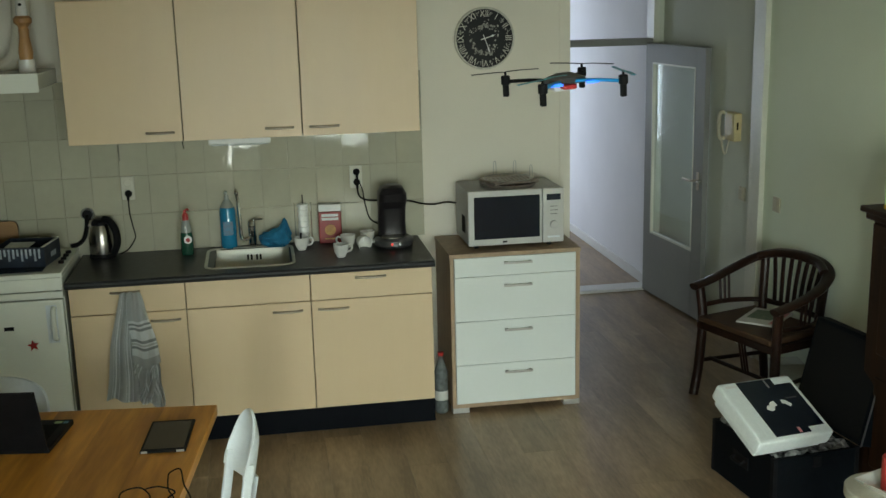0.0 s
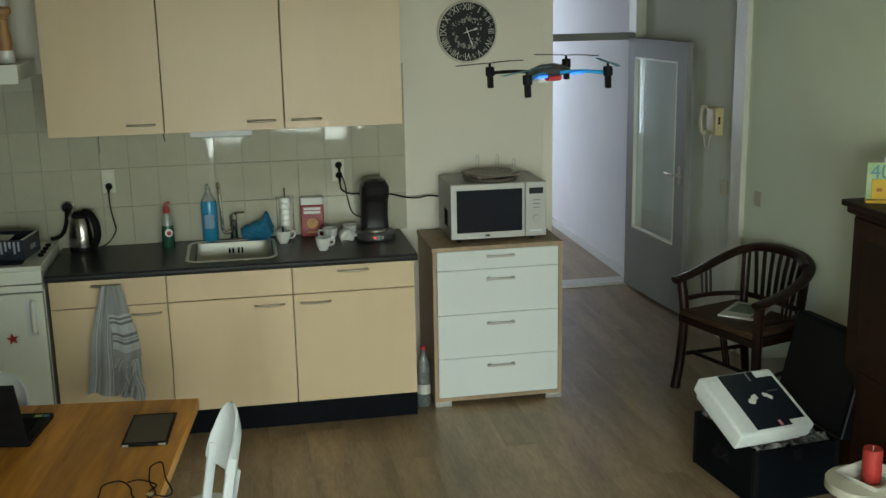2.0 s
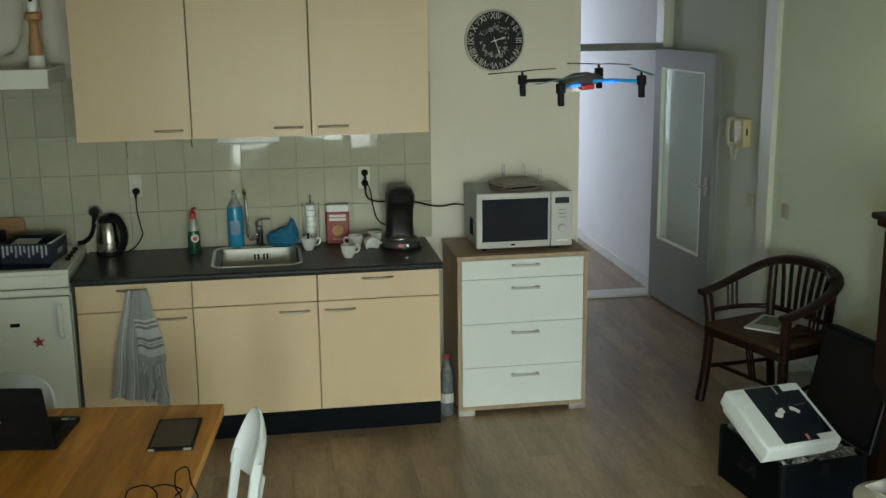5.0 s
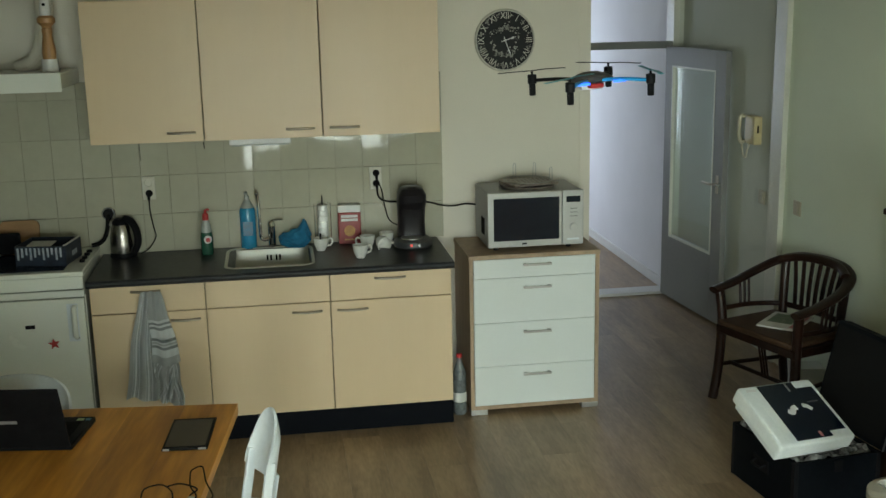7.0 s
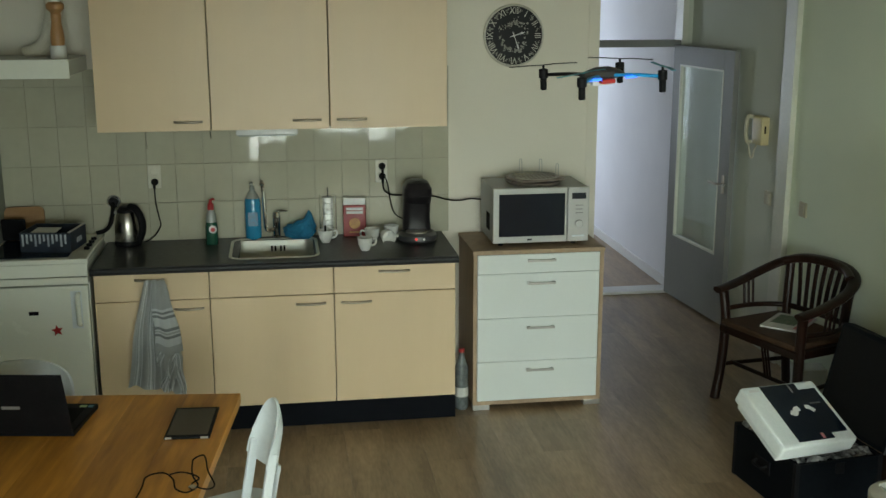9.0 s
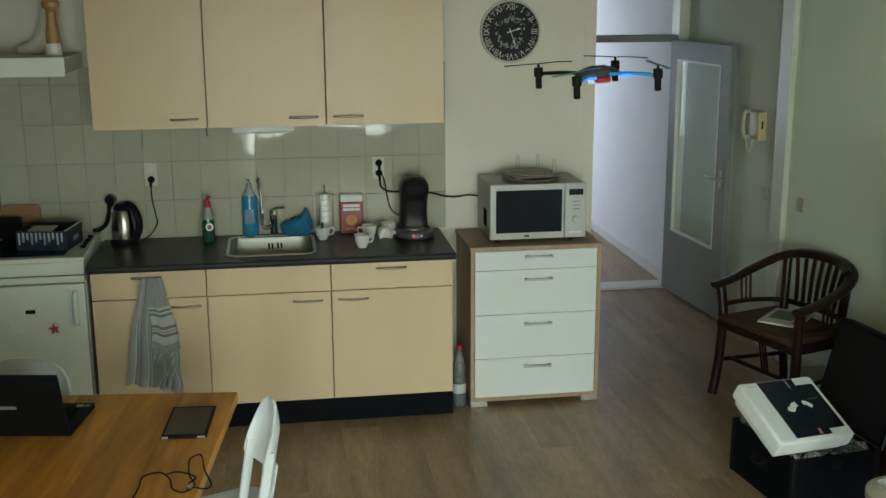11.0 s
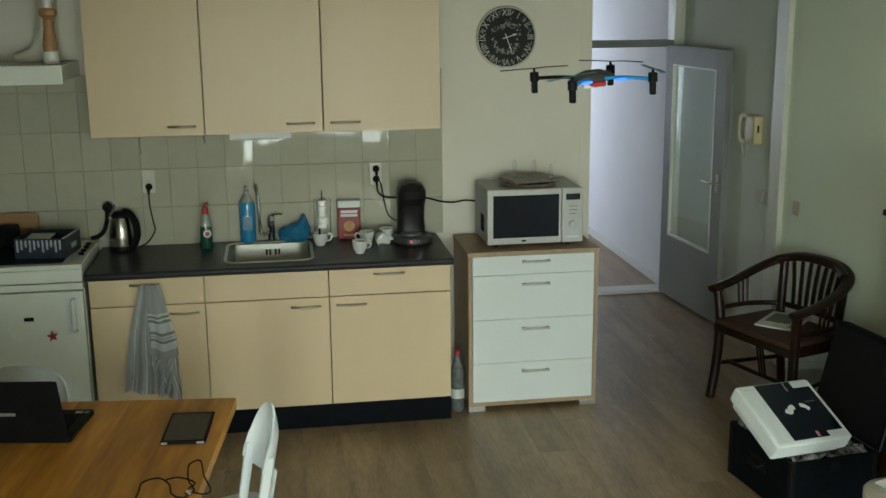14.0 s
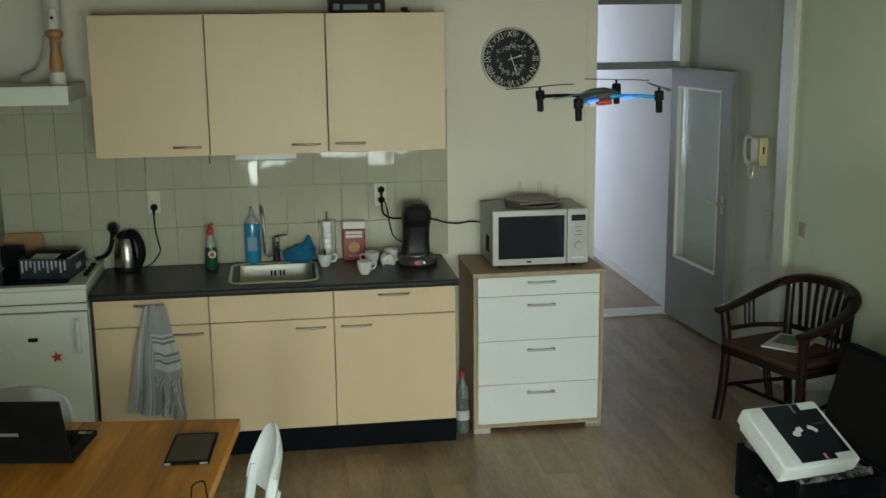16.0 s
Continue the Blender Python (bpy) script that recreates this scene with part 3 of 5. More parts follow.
# chest of drawers
ch = thing("chest_of_drawers", "oak framed chest with four white drawers", "chest of drawers", pose(0.1, -0.502, 0))
cw, cd, cht = 0.70, 0.47, 0.878
part("side_panel", B(0, 0.02, 0, cd, 0.03, cht - 0.022, r=0.001), M_OAKEDGE, ch)
part("side_panel", B(cw - 0.02, cw, 0, cd, 0.03, cht - 0.022, r=0.001), M_OAKEDGE, ch)
part("top", B(-0.004, cw + 0.004, -0.004, cd, cht - 0.022, cht, r=0.002), M_OAKEDGE, ch)
part("bottom", B(0.02, cw - 0.02, 0.0, cd, 0.03, 0.05), M_OAKEDGE, ch)
part("back_panel", B(0.02, cw - 0.02, 0.02, cd - 0.01, 0.05, cht - 0.022), M_GREYPL, ch)
for z0, z1, hz in ((0.7525, 0.8535, 0.822), (0.5105, 0.7505, 0.70), (0.2695, 0.5085, 0.457), (0.052, 0.2675, 0.222)):
    d = part("drawer_front", B(0.023, cw - 0.023, -0.001, 0.018, z0, z1, r=0.0015), M_WHITEF, ch)
    bm = B(0.285, 0.435, -0.028, -0.018, hz - 0.006, hz + 0.006, r=0.002)
    box(bm, 0.287, 0.305, -0.02, 0, hz - 0.005, hz + 0.005)
    box(bm, 0.415, 0.433, -0.02, 0, hz - 0.005, hz + 0.005)
    part("handle", bm, M_STEEL, d)
for fx in (0.0, cw - 0.09):
    for fy in (0.0, cd - 0.06):
        part("foot", B(fx, fx + 0.09, fy, fy + 0.06, 0, 0.03, r=0.002), M_STEEL, ch)

# microwave oven
mw = thing("microwave_oven", "silver microwave oven with dark glass door", "microwave", pose(0.215, -0.43, 0.878) @ Matrix.Diagonal((1.015, 1.0, 1.015, 1)))
part("casing", B(0.002, 0.506, 0.02, 0.37, 0.018, 0.305, r=0.006), M_SILVERDK, mw)
mdoor = part("door", B(0, 0.392, -0.004, 0.02, 0.02, 0.308, r=0.005), M_SILVER, mw)
part("door_window", B(0.03, 0.378, -0.0075, -0.003, 0.055, 0.278, r=0.002), M_BLACKGL, mdoor)
panel = part("control_panel", B(0.395, 0.508, -0.004, 0.02, 0.02, 0.308, r=0.005), M_SILVER, mw)
part("display", B(0.415, 0.49, -0.0065, -0.003, 0.245, 0.277, r=0.001), M_BLACKGL, panel)
part("dial", disc(bmesh.new(), (0.453, -0.004, 0.115), 0.021, 0.016, 24, "y"), M_SILVER, panel)
part("button_row", B(0.42, 0.485, -0.006, -0.003, 0.045, 0.055, r=0.001), M_PLASTIC, panel)
for z in (0.17, 0.19, 0.21):
    part("print_bar", B(0.435, 0.475, -0.0048, -0.0038, z, z + 0.003), M_GREYPL, panel)
part("badge", B(0.18, 0.205, -0.0055, -0.003, 0.033, 0.042), M_BLACK, mdoor)
bm = bmesh.new()
for k in range(6):
    box(bm, 0.0005, 0.0025, 0.10 + 0.016 * k, 0.11 + 0.016 * k, 0.07, 0.16)
part("vent", bm, M_DARK, mw)
for fx in (0.05, 0.44):
    for fy in (0.05, 0.32):
        part("foot", disc(bmesh.new(), (fx, fy, 0), 0.014, 0.02), M_BLACK, mw)
tray = thing("baking_tray", "shallow metal tray lying on microwave", "tray", pose(0.47, -0.25, 1.1882))
part("pan", lathe(bmesh.new(), [(0, 0.004), (0.135, 0.004), (0.15, 0.018), (0.155, 0.018), (0.138, 0), (0, 0)], 32), M_BROWNTRAY, tray)
mag = solo("folded_newspaper", B(-0.13, 0.13, -0.10, 0.10, 0, 0.012, r=0.003), M_BROWNTRAY, "folded newspaper under grill rack", "newspaper", pose(0.475, -0.25, 1.2067, 0, 0, 14))
rack = thing("grill_rack", "round wire grill rack with upright legs", "grill rack", pose(0.47, -0.25, 1.2197))
bm = bmesh.new()
tube(bm, [(0.13 * math.cos(a * math.pi / 12), 0.13 * math.sin(a * math.pi / 12), 0.006) for a in range(25)], 0.003, 6, n=0)
part("ring", bm, M_STEEL, rack)
bm = bmesh.new()
for k in range(-5, 6):
    e = math.sqrt(0.13**2 - (0.023 * k) ** 2)
    tube(bm, [(0.023 * k, -e, 0.006), (0.023 * k, e, 0.006)], 0.0018, 5, n=0)
part("wires", bm, M_STEEL, rack)
for a in (60, 110, 330):
    ca, sa = 0.13 * math.cos(radians(a)), 0.13 * math.sin(radians(a))
    bm = bmesh.new()
    tube(bm, [(ca - 0.008, sa, 0.006), (ca - 0.006, sa, 0.07), (ca, sa, 0.078), (ca + 0.006, sa, 0.07), (ca + 0.008, sa, 0.006)], 0.002, 6, n=3)
    part("leg", bm, M_STEEL, rack)

# dining table
TB = pose(-1.047, -2.075, 0, 0, 0, -6.5)
table = thing("dining_table", "oiled oak plank dining table", "table", TB)
bw = 0.19
for k in range(5):
    part("board", B(-bw * (k + 1) + 0.0002, -bw * k - 0.0002, -1.7, 0, 0.712, 0.75, r=0.0005), M_TABLE, table)
for fx in (-0.78, -0.2):
    for fy in (-1.5, -0.28):
        part("leg", B(fx - 0.035, fx + 0.035, fy - 0.035, fy + 0.035, 0, 0.712, r=0.004), M_TABLE, table)
part("apron", B(-0.745, -0.235, -0.29, -0.265, 0.63, 0.711), M_TABLE, table)
part("apron", B(-0.215, -0.19, -1.46, -0.32, 0.63, 0.711), M_TABLE, table)

lap = thing("laptop", "open black laptop seen from behind its lid", "laptop", pose(-1.578, -2.41, 0.7505, 0, 0, -9))
part("base", B(-0.37, 0, 0.0, 0.255, 0.002, 0.022, r=0.004), M_BLACK, lap)
part("keyboard", B(-0.34, -0.03, 0.06, 0.2, 0.0222, 0.0245, r=0.001), M_RUBBER, lap)
part("sticker", B(-0.055, -0.03, 0.215, 0.235, 0.0222, 0.0228), M_MINT, lap, "green sticker")
part("sticker", B(-0.025, -0.008, 0.215, 0.235, 0.0222, 0.0228), M_TEAL, lap, "blue sticker")
lid = part("lid", B(-0.37, 0, -0.008, 0.0, 0, 0.235, r=0.003), M_BLACK, lap, at=pose(0, -0.002, 0.02, 17))
part("badge", B(-0.215, -0.155, -0.0088, -0.0078, 0.10, 0.112), M_SILVERDK, lid)
tb = thing("tablet", "black tablet lying on the table", "tablet", pose(-1.2, -2.35, 0.7505, 0, 0, -4))
part("shell", B(-0.075, 0.075, -0.135, 0.135, 0, 0.009, r=0.003), M_BLACK, tb)
part("screen", B(-0.066, 0.066, -0.118, 0.118, 0.0091, 0.0098), material("tablet screen", (0.02, 0.018, 0.016), None, 0.22), tb)
part("clip", B(-0.07, -0.05, -0.138, -0.1345, 0.003, 0.010), M_STEEL, tb)
part("clip", B(0.045, 0.07, -0.138, -0.1345, 0.003, 0.010), M_STEEL, tb)
cab = thing("charging_cable", "thin black cable lying tangled on table", "cable", pose(0.012, -0.022, 0.753))
bm = bmesh.new()
tube(bm, [(-1.335, -2.90, 0), (-1.324, -2.82, 0.002), (-1.318, -2.756, 0.006), (-1.27, -2.743, 0.010), (-1.237, -2.781, 0.004), (-1.225, -2.84, 0), (-1.19, -2.87, 0), (-1.16, -2.84, 0.006), (-1.18, -2.775, 0.010), (-1.186, -2.70, 0.014), (-1.181, -2.668, 0.018), (-1.152, -2.651, 0.018), (-1.136, -2.747, 0.010), (-1.112, -2.835, 0.002), (-1.135, -2.856, 0), (-1.178, -2.831, 0.006), (-1.16, -2.79, 0.008), (-1.21, -2.748, 0.010), (-1.25, -2.745, 0.004)], 0.0024, 8)
part("wire", bm, M_RUBBER, cab)
bm = bmesh.new()
disc(bm, (-1.175, -2.85, -0.002), 0.012, 0.012)
part("earpiece", bm, M_CHROME, cab)


def shell_chair(at, label, half, top, rise, curl):
    """A white chair with a bent back shell of that half width between two flat posts."""
    c = thing("shell_chair", label, "chair", at, "white dining chairs")
    bm = bmesh.new()
    n, rows_ = 28, 12
    deep = min(half, 0.085)
    outer, inner = [], []
    for j in range(rows_ + 1):
        v = j / rows_
        for grid, off in ((outer, 0.0), (inner, 0.009)):
            row = []
            for k in range(n + 1):
                u = 2 * k / n - 1
                a = u * radians(82)
                low = 0.60 + 0.05 * u * u
                high = 0.68 + (top - 0.68) * max(0.0, math.cos(u * math.pi / 2)) ** rise
                z = low + (high - low) * v
                row.append(bm.verts.new(((half - off) * math.sin(a), 0.112 + (deep - off) * math.cos(a) + (0.2 * (z - 0.75) if z < 0.75 else -curl * (z - 0.75) ** 2), z)))
            grid.append(row)
    for a, b, a2, b2 in zip(outer, outer[1:], inner, inner[1:]):
        for k in range(n):
            bm.faces.new((a[k], a[k + 1], b[k + 1], b[k]))
            bm.faces.new((a2[k + 1], a2[k], b2[k], b2[k + 1]))
        for k in (0, n):
            bm.faces.new((a[k], b[k], b2[k], a2[k]))
    for o, q in ((outer[0], inner[0]), (outer[-1], inner[-1])):
        for k in range(n):
            bm.faces.new((o[k], o[k + 1], q[k + 1], q[k]))
    part("backrest", bm, M_PLASTIC, c)
    bm = bmesh.new()
    tube(bm, [(0, 0.14, 0.45), (0, 0.155, 0.52), (0, deep + 0.092, 0.62)], flat=(half * 0.4, 0.006), seg=24)
    part("spine", bm, M_PLASTIC, c)
    bm = bmesh.new()
    rings(bm, [rounded(-0.20, 0.20, -0.27, 0.19, 0.06, 0.435), rounded(-0.21, 0.21, -0.28, 0.20, 0.07, 0.446), rounded(-0.20, 0.20, -0.27, 0.19, 0.06, 0.456)])
    bm.faces.new([v for v in bm.verts if abs(v.co.z - 0.435) < 1e-6][::-1])
    part("seat", bm, M_PLASTIC, c)
    for sx in (-1, 1):
        x = sx * (half - 0.012)
        bm = bmesh.new()
        box(bm, -0.009, 0.009, -0.017, 0.017, 0.0, 0.25, r=0.006, m=pose(x, 0.085, 0.45, -11))
        part("back_post", bm, M_PLASTIC, c)
        for fy, ty in ((-0.2, -0.15), (0.22, 0.16)):
            bm = bmesh.new()
            tube(bm, [(sx * 0.205, fy, 0), (sx * 0.16, ty, 0.436)], 0.012, 12, n=0)
            part("leg", bm, M_CHROME, c)
    return c


shell_chair(pose(-1.084, -2.49, 0, 0, 0, -67), "white moulded plastic chair beside the oak table", 0.092, 0.853, 0.6, 1.3)
shell_chair(pose(-1.86, -2.05, 0, 0, 0, -2), "white moulded plastic chair pushed under the table", 0.20, 0.85, 0.35, 0.5)

# ---- right side of the room ----
ac = thing("armchair", "dark teak horseshoe-back armchair with slatted back", "armchair", pose(1.799, -0.693, 0, 0, 0, -71.7) @ Matrix.Diagonal((1.014, 1.014, 0.966, 1)))
rail = [(-0.297, -0.27, 0.635), (-0.302, -0.12, 0.665), (-0.295, 0.03, 0.715), (-0.25, 0.135, 0.765), (-0.15, 0.188, 0.80), (0, 0.203, 0.81), (0.15, 0.188, 0.80), (0.25, 0.135, 0.765), (0.295, 0.03, 0.715), (0.302, -0.12, 0.665), (0.297, -0.27, 0.635)]
bm = bmesh.new()
tube(bm, rail, flat=(0.034, 0.020), seg=20)
part("arm_rail", bm, M_TEAK, ac)
bm = bmesh.new()
tube(bm, [(-0.235, 0.125, 0.775), (-0.14, 0.182, 0.802), (0, 0.197, 0.815), (0.14, 0.182, 0.802), (0.235, 0.125, 0.775)], flat=(0.026, 0.022), seg=20)
part("crest_rail", bm, M_TEAK, ac)
for sx in (-1, 1):
    bm = bmesh.new()
    tube(bm, [(sx * 0.285, -0.262, 0.0), (sx * 0.28, -0.235, 0.18), (sx * 0.272, -0.225, 0.45), (sx * 0.29, -0.235, 0.63)], 0.026, 14)
    part("front_leg", bm, M_TEAK, ac)
    bm = bmesh.new()
    tube(bm, [(sx * 0.20, 0.175, 0.0), (sx * 0.20, 0.15, 0.25), (sx * 0.20, 0.135, 0.46), (sx * 0.215, 0.16, 0.79)], 0.024, 14)
    part("back_leg", bm, M_TEAK, ac)
    bm = bmesh.new()
    tube(bm, [(sx * 0.283, -0.22, 0.525), (sx * 0.29, -0.05, 0.522), (sx * 0.255, 0.07, 0.52), (sx * 0.20, 0.14, 0.52)], flat=(0.012, 0.014))
    part("side_rail", bm, M_TEAK, ac)
    for k in range(3):
        y = -0.085 + 0.03 * k
        bm = bmesh.new()
        tube(bm, [(sx * 0.288, y, 0.525), (sx * 0.301, y, 0.67 + 0.02 * k)], flat=(0.007, 0.007), n=0)
        part("side_spindle", bm, M_TEAK, ac)
    bm = bmesh.new()
    tube(bm, [(sx * 0.278, -0.23, 0.20), (sx * 0.20, 0.152, 0.20)], 0.012, n=0)
    part("stretcher", bm, M_TEAK, ac)
bm = bmesh.new()
tube(bm, [(-0.19, 0.14, 0.52), (0, 0.158, 0.52), (0.19, 0.14, 0.52)], flat=(0.012, 0.016))
part("lower_back_rail", bm, M_TEAK, ac)
for k in range(7):
    x = -0.15 + 0.05 * k
    bm = bmesh.new()
    tube(bm, [(x * 0.85, 0.156 - 0.3 * x * x, 0.52), (x * 0.95, 0.172 - 0.35 * x * x, 0.66), (x * 1.1, 0.198 - 0.9 * x * x, 0.80)], flat=(0.014, 0.006))
    part("back_slat", bm, M_TEAK, ac)
part("seat_frame", B(-0.285, 0.285, -0.255, 0.155, 0.395, 0.44, r=0.006), M_TEAK, ac)
part("seat", B(-0.265, 0.265, -0.265, 0.14, 0.4405, 0.475, r=0.014), M_CUSH, ac, "brown leather seat pad")
bm = bmesh.new()
tube(bm, [(-0.278, -0.16, 0.20), (0.278, -0.16, 0.20)], 0.012, n=0)
part("stretcher", bm, M_TEAK, ac)
for k in range(3):
    bm = bmesh.new()
    tube(bm, [(-0.02 + 0.02 * k, -0.16, 0.20), (-0.02 + 0.02 * k, -0.2, 0.40)], 0.006, n=0)
    part("lower_spindle", bm, M_TEAK, ac)
mg = thing("magazine", "glossy magazine lying on the armchair seat", "magazine", pose(1.782, -0.663, 0.4595, 0, 0, -45))
part("page_block", B(-0.105, 0.105, -0.145, 0.145, 0, 0.010, r=0.002), M_PAPER, mg)
part("cover_picture", B(-0.08, 0.05, -0.06, 0.11, 0.0101, 0.0108), M_GREENPR, mg)
part("masthead", B(0.06, 0.095, -0.12, 0.12, 0.0101, 0.0108), M_PINK, mg)

CA = pose(1.161, -1.446, 0, 0, 0, 6.8)
case = thing("flight_case", "open black vinyl flight case on the floor", "case", CA)
cwx, cdy, chz = 0.42, 0.50, 0.25
part("bottom", B(0, cwx, -cdy, 0, 0, 0.02, r=0.003), M_CASE, case)
for q in ((0, 0.016, -cdy, 0), (cwx - 0.016, cwx, -cdy, 0), (0.016, cwx - 0.016, -0.016, 0), (0.016, cwx - 0.016, -cdy, -cdy + 0.016)):
    part("side", B(*q, 0.02, chz), M_CASE, case)
for q in ((-0.002, 0.02, -0.02, 0.002), (-0.002, 0.02, -cdy - 0.002, -cdy + 0.02), (cwx - 0.02, cwx + 0.002, -cdy - 0.002, -cdy + 0.02)):
    part("corner_strip", B(*q, 0.0, chz + 0.002, r=0.002), M_BLACK, case)
bm = B(-0.006, -0.0005, -0.31, -0.19, 0.12, 0.18, r=0.002)
tube(bm, [(-0.006, -0.29, 0.16), (-0.028, -0.285, 0.15), (-0.03, -0.25, 0.147), (-0.028, -0.215, 0.15), (-0.006, -0.21, 0.16)], 0.006)
part("handle", bm, M_BLACK, case)
part("latch", B(0.19, 0.23, -cdy - 0.006, -cdy, 0.19, 0.24, r=0.002), M_BLACK, case)
lid = part("lid", B(0, 0.07, -cdy, 0, 0, 0.455, r=0.006), M_CASE, case, at=pose(cwx + 0.004, 0, chz, 0, 14))
part("lid_lining", B(-0.003, -0.0005, -cdy + 0.02, -0.02, 0.02, 0.435), M_RUBBER, lid)
part("lid_edge", B(-0.003, 0.006, -cdy - 0.004, -cdy - 0.0005, 0, 0.456, r=0.001), M_GREYPL, lid, "grey metal edge strip")
# patterned cloth that lines and fills the case
random.seed(4)
bm = bmesh.new()
g = [[bm.verts.new((0.018 + 0.384 * i / 22, -0.018 - 0.464 * j / 22, 0.234 + 0.03 * noise.noise((i * 0.5, j * 0.5, 3)) + 0.02 * random.random() + 0.10 * math.exp(-((i - 11) / 6) ** 2 - ((j - 4) / 4) ** 2))) for j in range(23)] for i in range(23)]
for i in range(22):
    for j in range(22):
        bm.faces.new((g[i][j], g[i + 1][j], g[i + 1][j + 1], g[i][j + 1]))
bmesh.ops.solidify(bm, geom=bm.faces[:], thickness=0.006)
m_zebra = material("black and white patterned cloth", (0.62, 0.62, 0.60), (0.01, 0.01, 0.012), 0.9, scale=28, fine=45)
solo("patterned_cloth", bm, m_zebra, "crumpled black and white cloth in the case", "cloth", CA)
# tilted polystyrene carton
ex = Vector((0.966, 0.252, -0.05)).normalized()
e2 = Vector((0.204, -0.869, -0.451))
e2 = (e2 - e2.dot(ex) * ex).normalized()
nz = -ex.cross(e2)
mt = Matrix(((ex.x, -e2.x, nz.x, 1.058), (ex.y, -e2.y, nz.y, -1.699), (ex.z, -e2.z, nz.z, 0.5165), (0, 0, 0, 1)))
foam = thing("polystyrene_box", "white polystyrene box with black printed lid, tilted", "box", mt @ Matrix.Diagonal((0.995, 1.06, 1, 1)))
part("tray", B(0.018, 0.382, -0.312, -0.018, -0.106, -0.077, r=0.008), M_FOAM, foam)
part("lid", B(0, 0.40, -0.33, 0, -0.0765, 0, r=0.013), M_FOAM, foam)
bm = B(0.095, 0.285, -0.312, -0.012, 0.0004, 0.002)
box(bm, 0.285, 0.374, -0.285, -0.048, 0.0004, 0.002)
lab = part("printed_sheet", bm, M_BLACKGL, foam, "glossy black printed sheet")
bm = bmesh.new()
tube(bm, [(0.158, -0.160, 0.003), (0.176, -0.170, 0.003), (0.194, -0.150, 0.003), (0.214, -0.146, 0.003)], flat=(0.013, 0.0012))
part("print_shape", bm, M_WHITEPR, lab)
bm = bmesh.new()
tube(bm, [(0.25, -0.142, 0.003), (0.268, -0.146, 0.003), (0.286, -0.168, 0.003)], flat=(0.011, 0.0012))
part("print_shape", bm, M_WHITEPR, lab)
part("print_bar", B(0.29, 0.345, -0.13, -0.122, 0.0021, 0.0026), M_GREYPL, lab)
part("print_bar", B(0.24, 0.25, -0.06, -0.015, 0.0021, 0.0026), M_SILVERDK, lab)
part("print_bar", B(0.225, 0.24, -0.308, -0.28, 0.0021, 0.0026), M_PINK, lab)
for k in range(7):
    part("embossed_mark", B(0.055, 0.073, -0.30 + 0.030 * k, -0.278 + 0.030 * k, 0.0003, 0.002, r=0.0008), M_FOAM, foam)
part("embossed_mark", B(0.03, 0.085, -0.035, -0.022, 0.0003, 0.002, r=0.0006), M_WHITEPR, foam)

dc = thing("dark_cabinet", "dark brown wooden sideboard cabinet with panelled doors", "cabinet", pose(1.702, -1.765, 0))
part("carcass", B(0.012, 0.355, -1.2, 0, 0.04, 1.225, r=0.003), M_CABINET, dc)
bm = B(-0.035, 0.355, -1.24, 0.04, 1.255, 1.282, r=0.006)
box(bm, -0.018, 0.355, -1.22, 0.022, 1.225, 1.2545, r=0.008)
part("cornice", bm, M_CABINET, dc)
part("base", B(0.0, 0.355, -1.21, 0.008, 0, 0.0395, r=0.003), M_CABINET, dc)
for y1 in (-0.015, -0.61):
    y0 = y1 - 0.575
    d = part("door", B(0.0, 0.0115, y0, y1, 0.06, 1.21, r=0.002), M_CABINET, dc)
    for z0, z1 in ((0.15, 0.56), (0.66, 1.13)):
        part("raised_panel", B(-0.006, 0.006, y0 + 0.09, y1 - 0.09, z0, z1, r=0.0055), M_CABINET, d)
    part("knob", disc(bmesh.new(), (-0.02, y0 + 0.04 if y1 > -0.1 else y1 - 0.04, 0.62), 0.011, 0.018, 12, "x"), M_NICKEL, d)

stool = thing("round_side_table", "small round cream side table", "side table", pose(1.285, -2.66, 0))
part("top", disc(bmesh.new(), (0, 0, 0.415), 0.142, 0.035, 40), M_MARBLE, stool)
part("stem", lathe(bmesh.new(), [(0, 0.03), (0.02, 0.03), (0.03, 0.1), (0.018, 0.22), (0.025, 0.36), (0.05, 0.415), (0, 0.415)]), M_MARBLE, stool)
part("foot", disc(bmesh.new(), (0, 0, 0), 0.11, 0.03, 32), M_MARBLE, stool)
dish = thing("square_dish", "white square flared dish", "dish", pose(1.295, -2.68, 0.4505, 0, 0, 20))
bm = bmesh.new()
rings(bm, [rounded(-0.06, 0.06, -0.06, 0.06, 0.006, 0, 2), rounded(-0.095, 0.095, -0.095, 0.095, 0.008, 0.035, 2), rounded(-0.09, 0.09, -0.09, 0.09, 0.008, 0.036, 2), rounded(-0.058, 0.058, -0.058, 0.058, 0.006, 0.006, 2)])
bm.faces.new([v for v in bm.verts if abs(v.co.z) < 1e-6][::-1])
part("bowl", bm, M_CERAMIC, dish)
cn = thing("candle", "red pillar candle standing in the dish", "candle", pose(1.285, -2.685, 0.457))
part("wax", lathe(bmesh.new(), [(0, 0), (0.033, 0), (0.034, 0.003), (0.034, 0.122), (0.031, 0.127), (0.012, 0.121), (0, 0.12)], 28), M_WAX, cn)
bm = bmesh.new()
tube(bm, [(0, 0, 0.118), (0.001, 0, 0.128), (0.003, 0, 0.135)], 0.0015, 6)
part("wick", bm, M_PAPER, cn)

# ---- small kitchen things ----


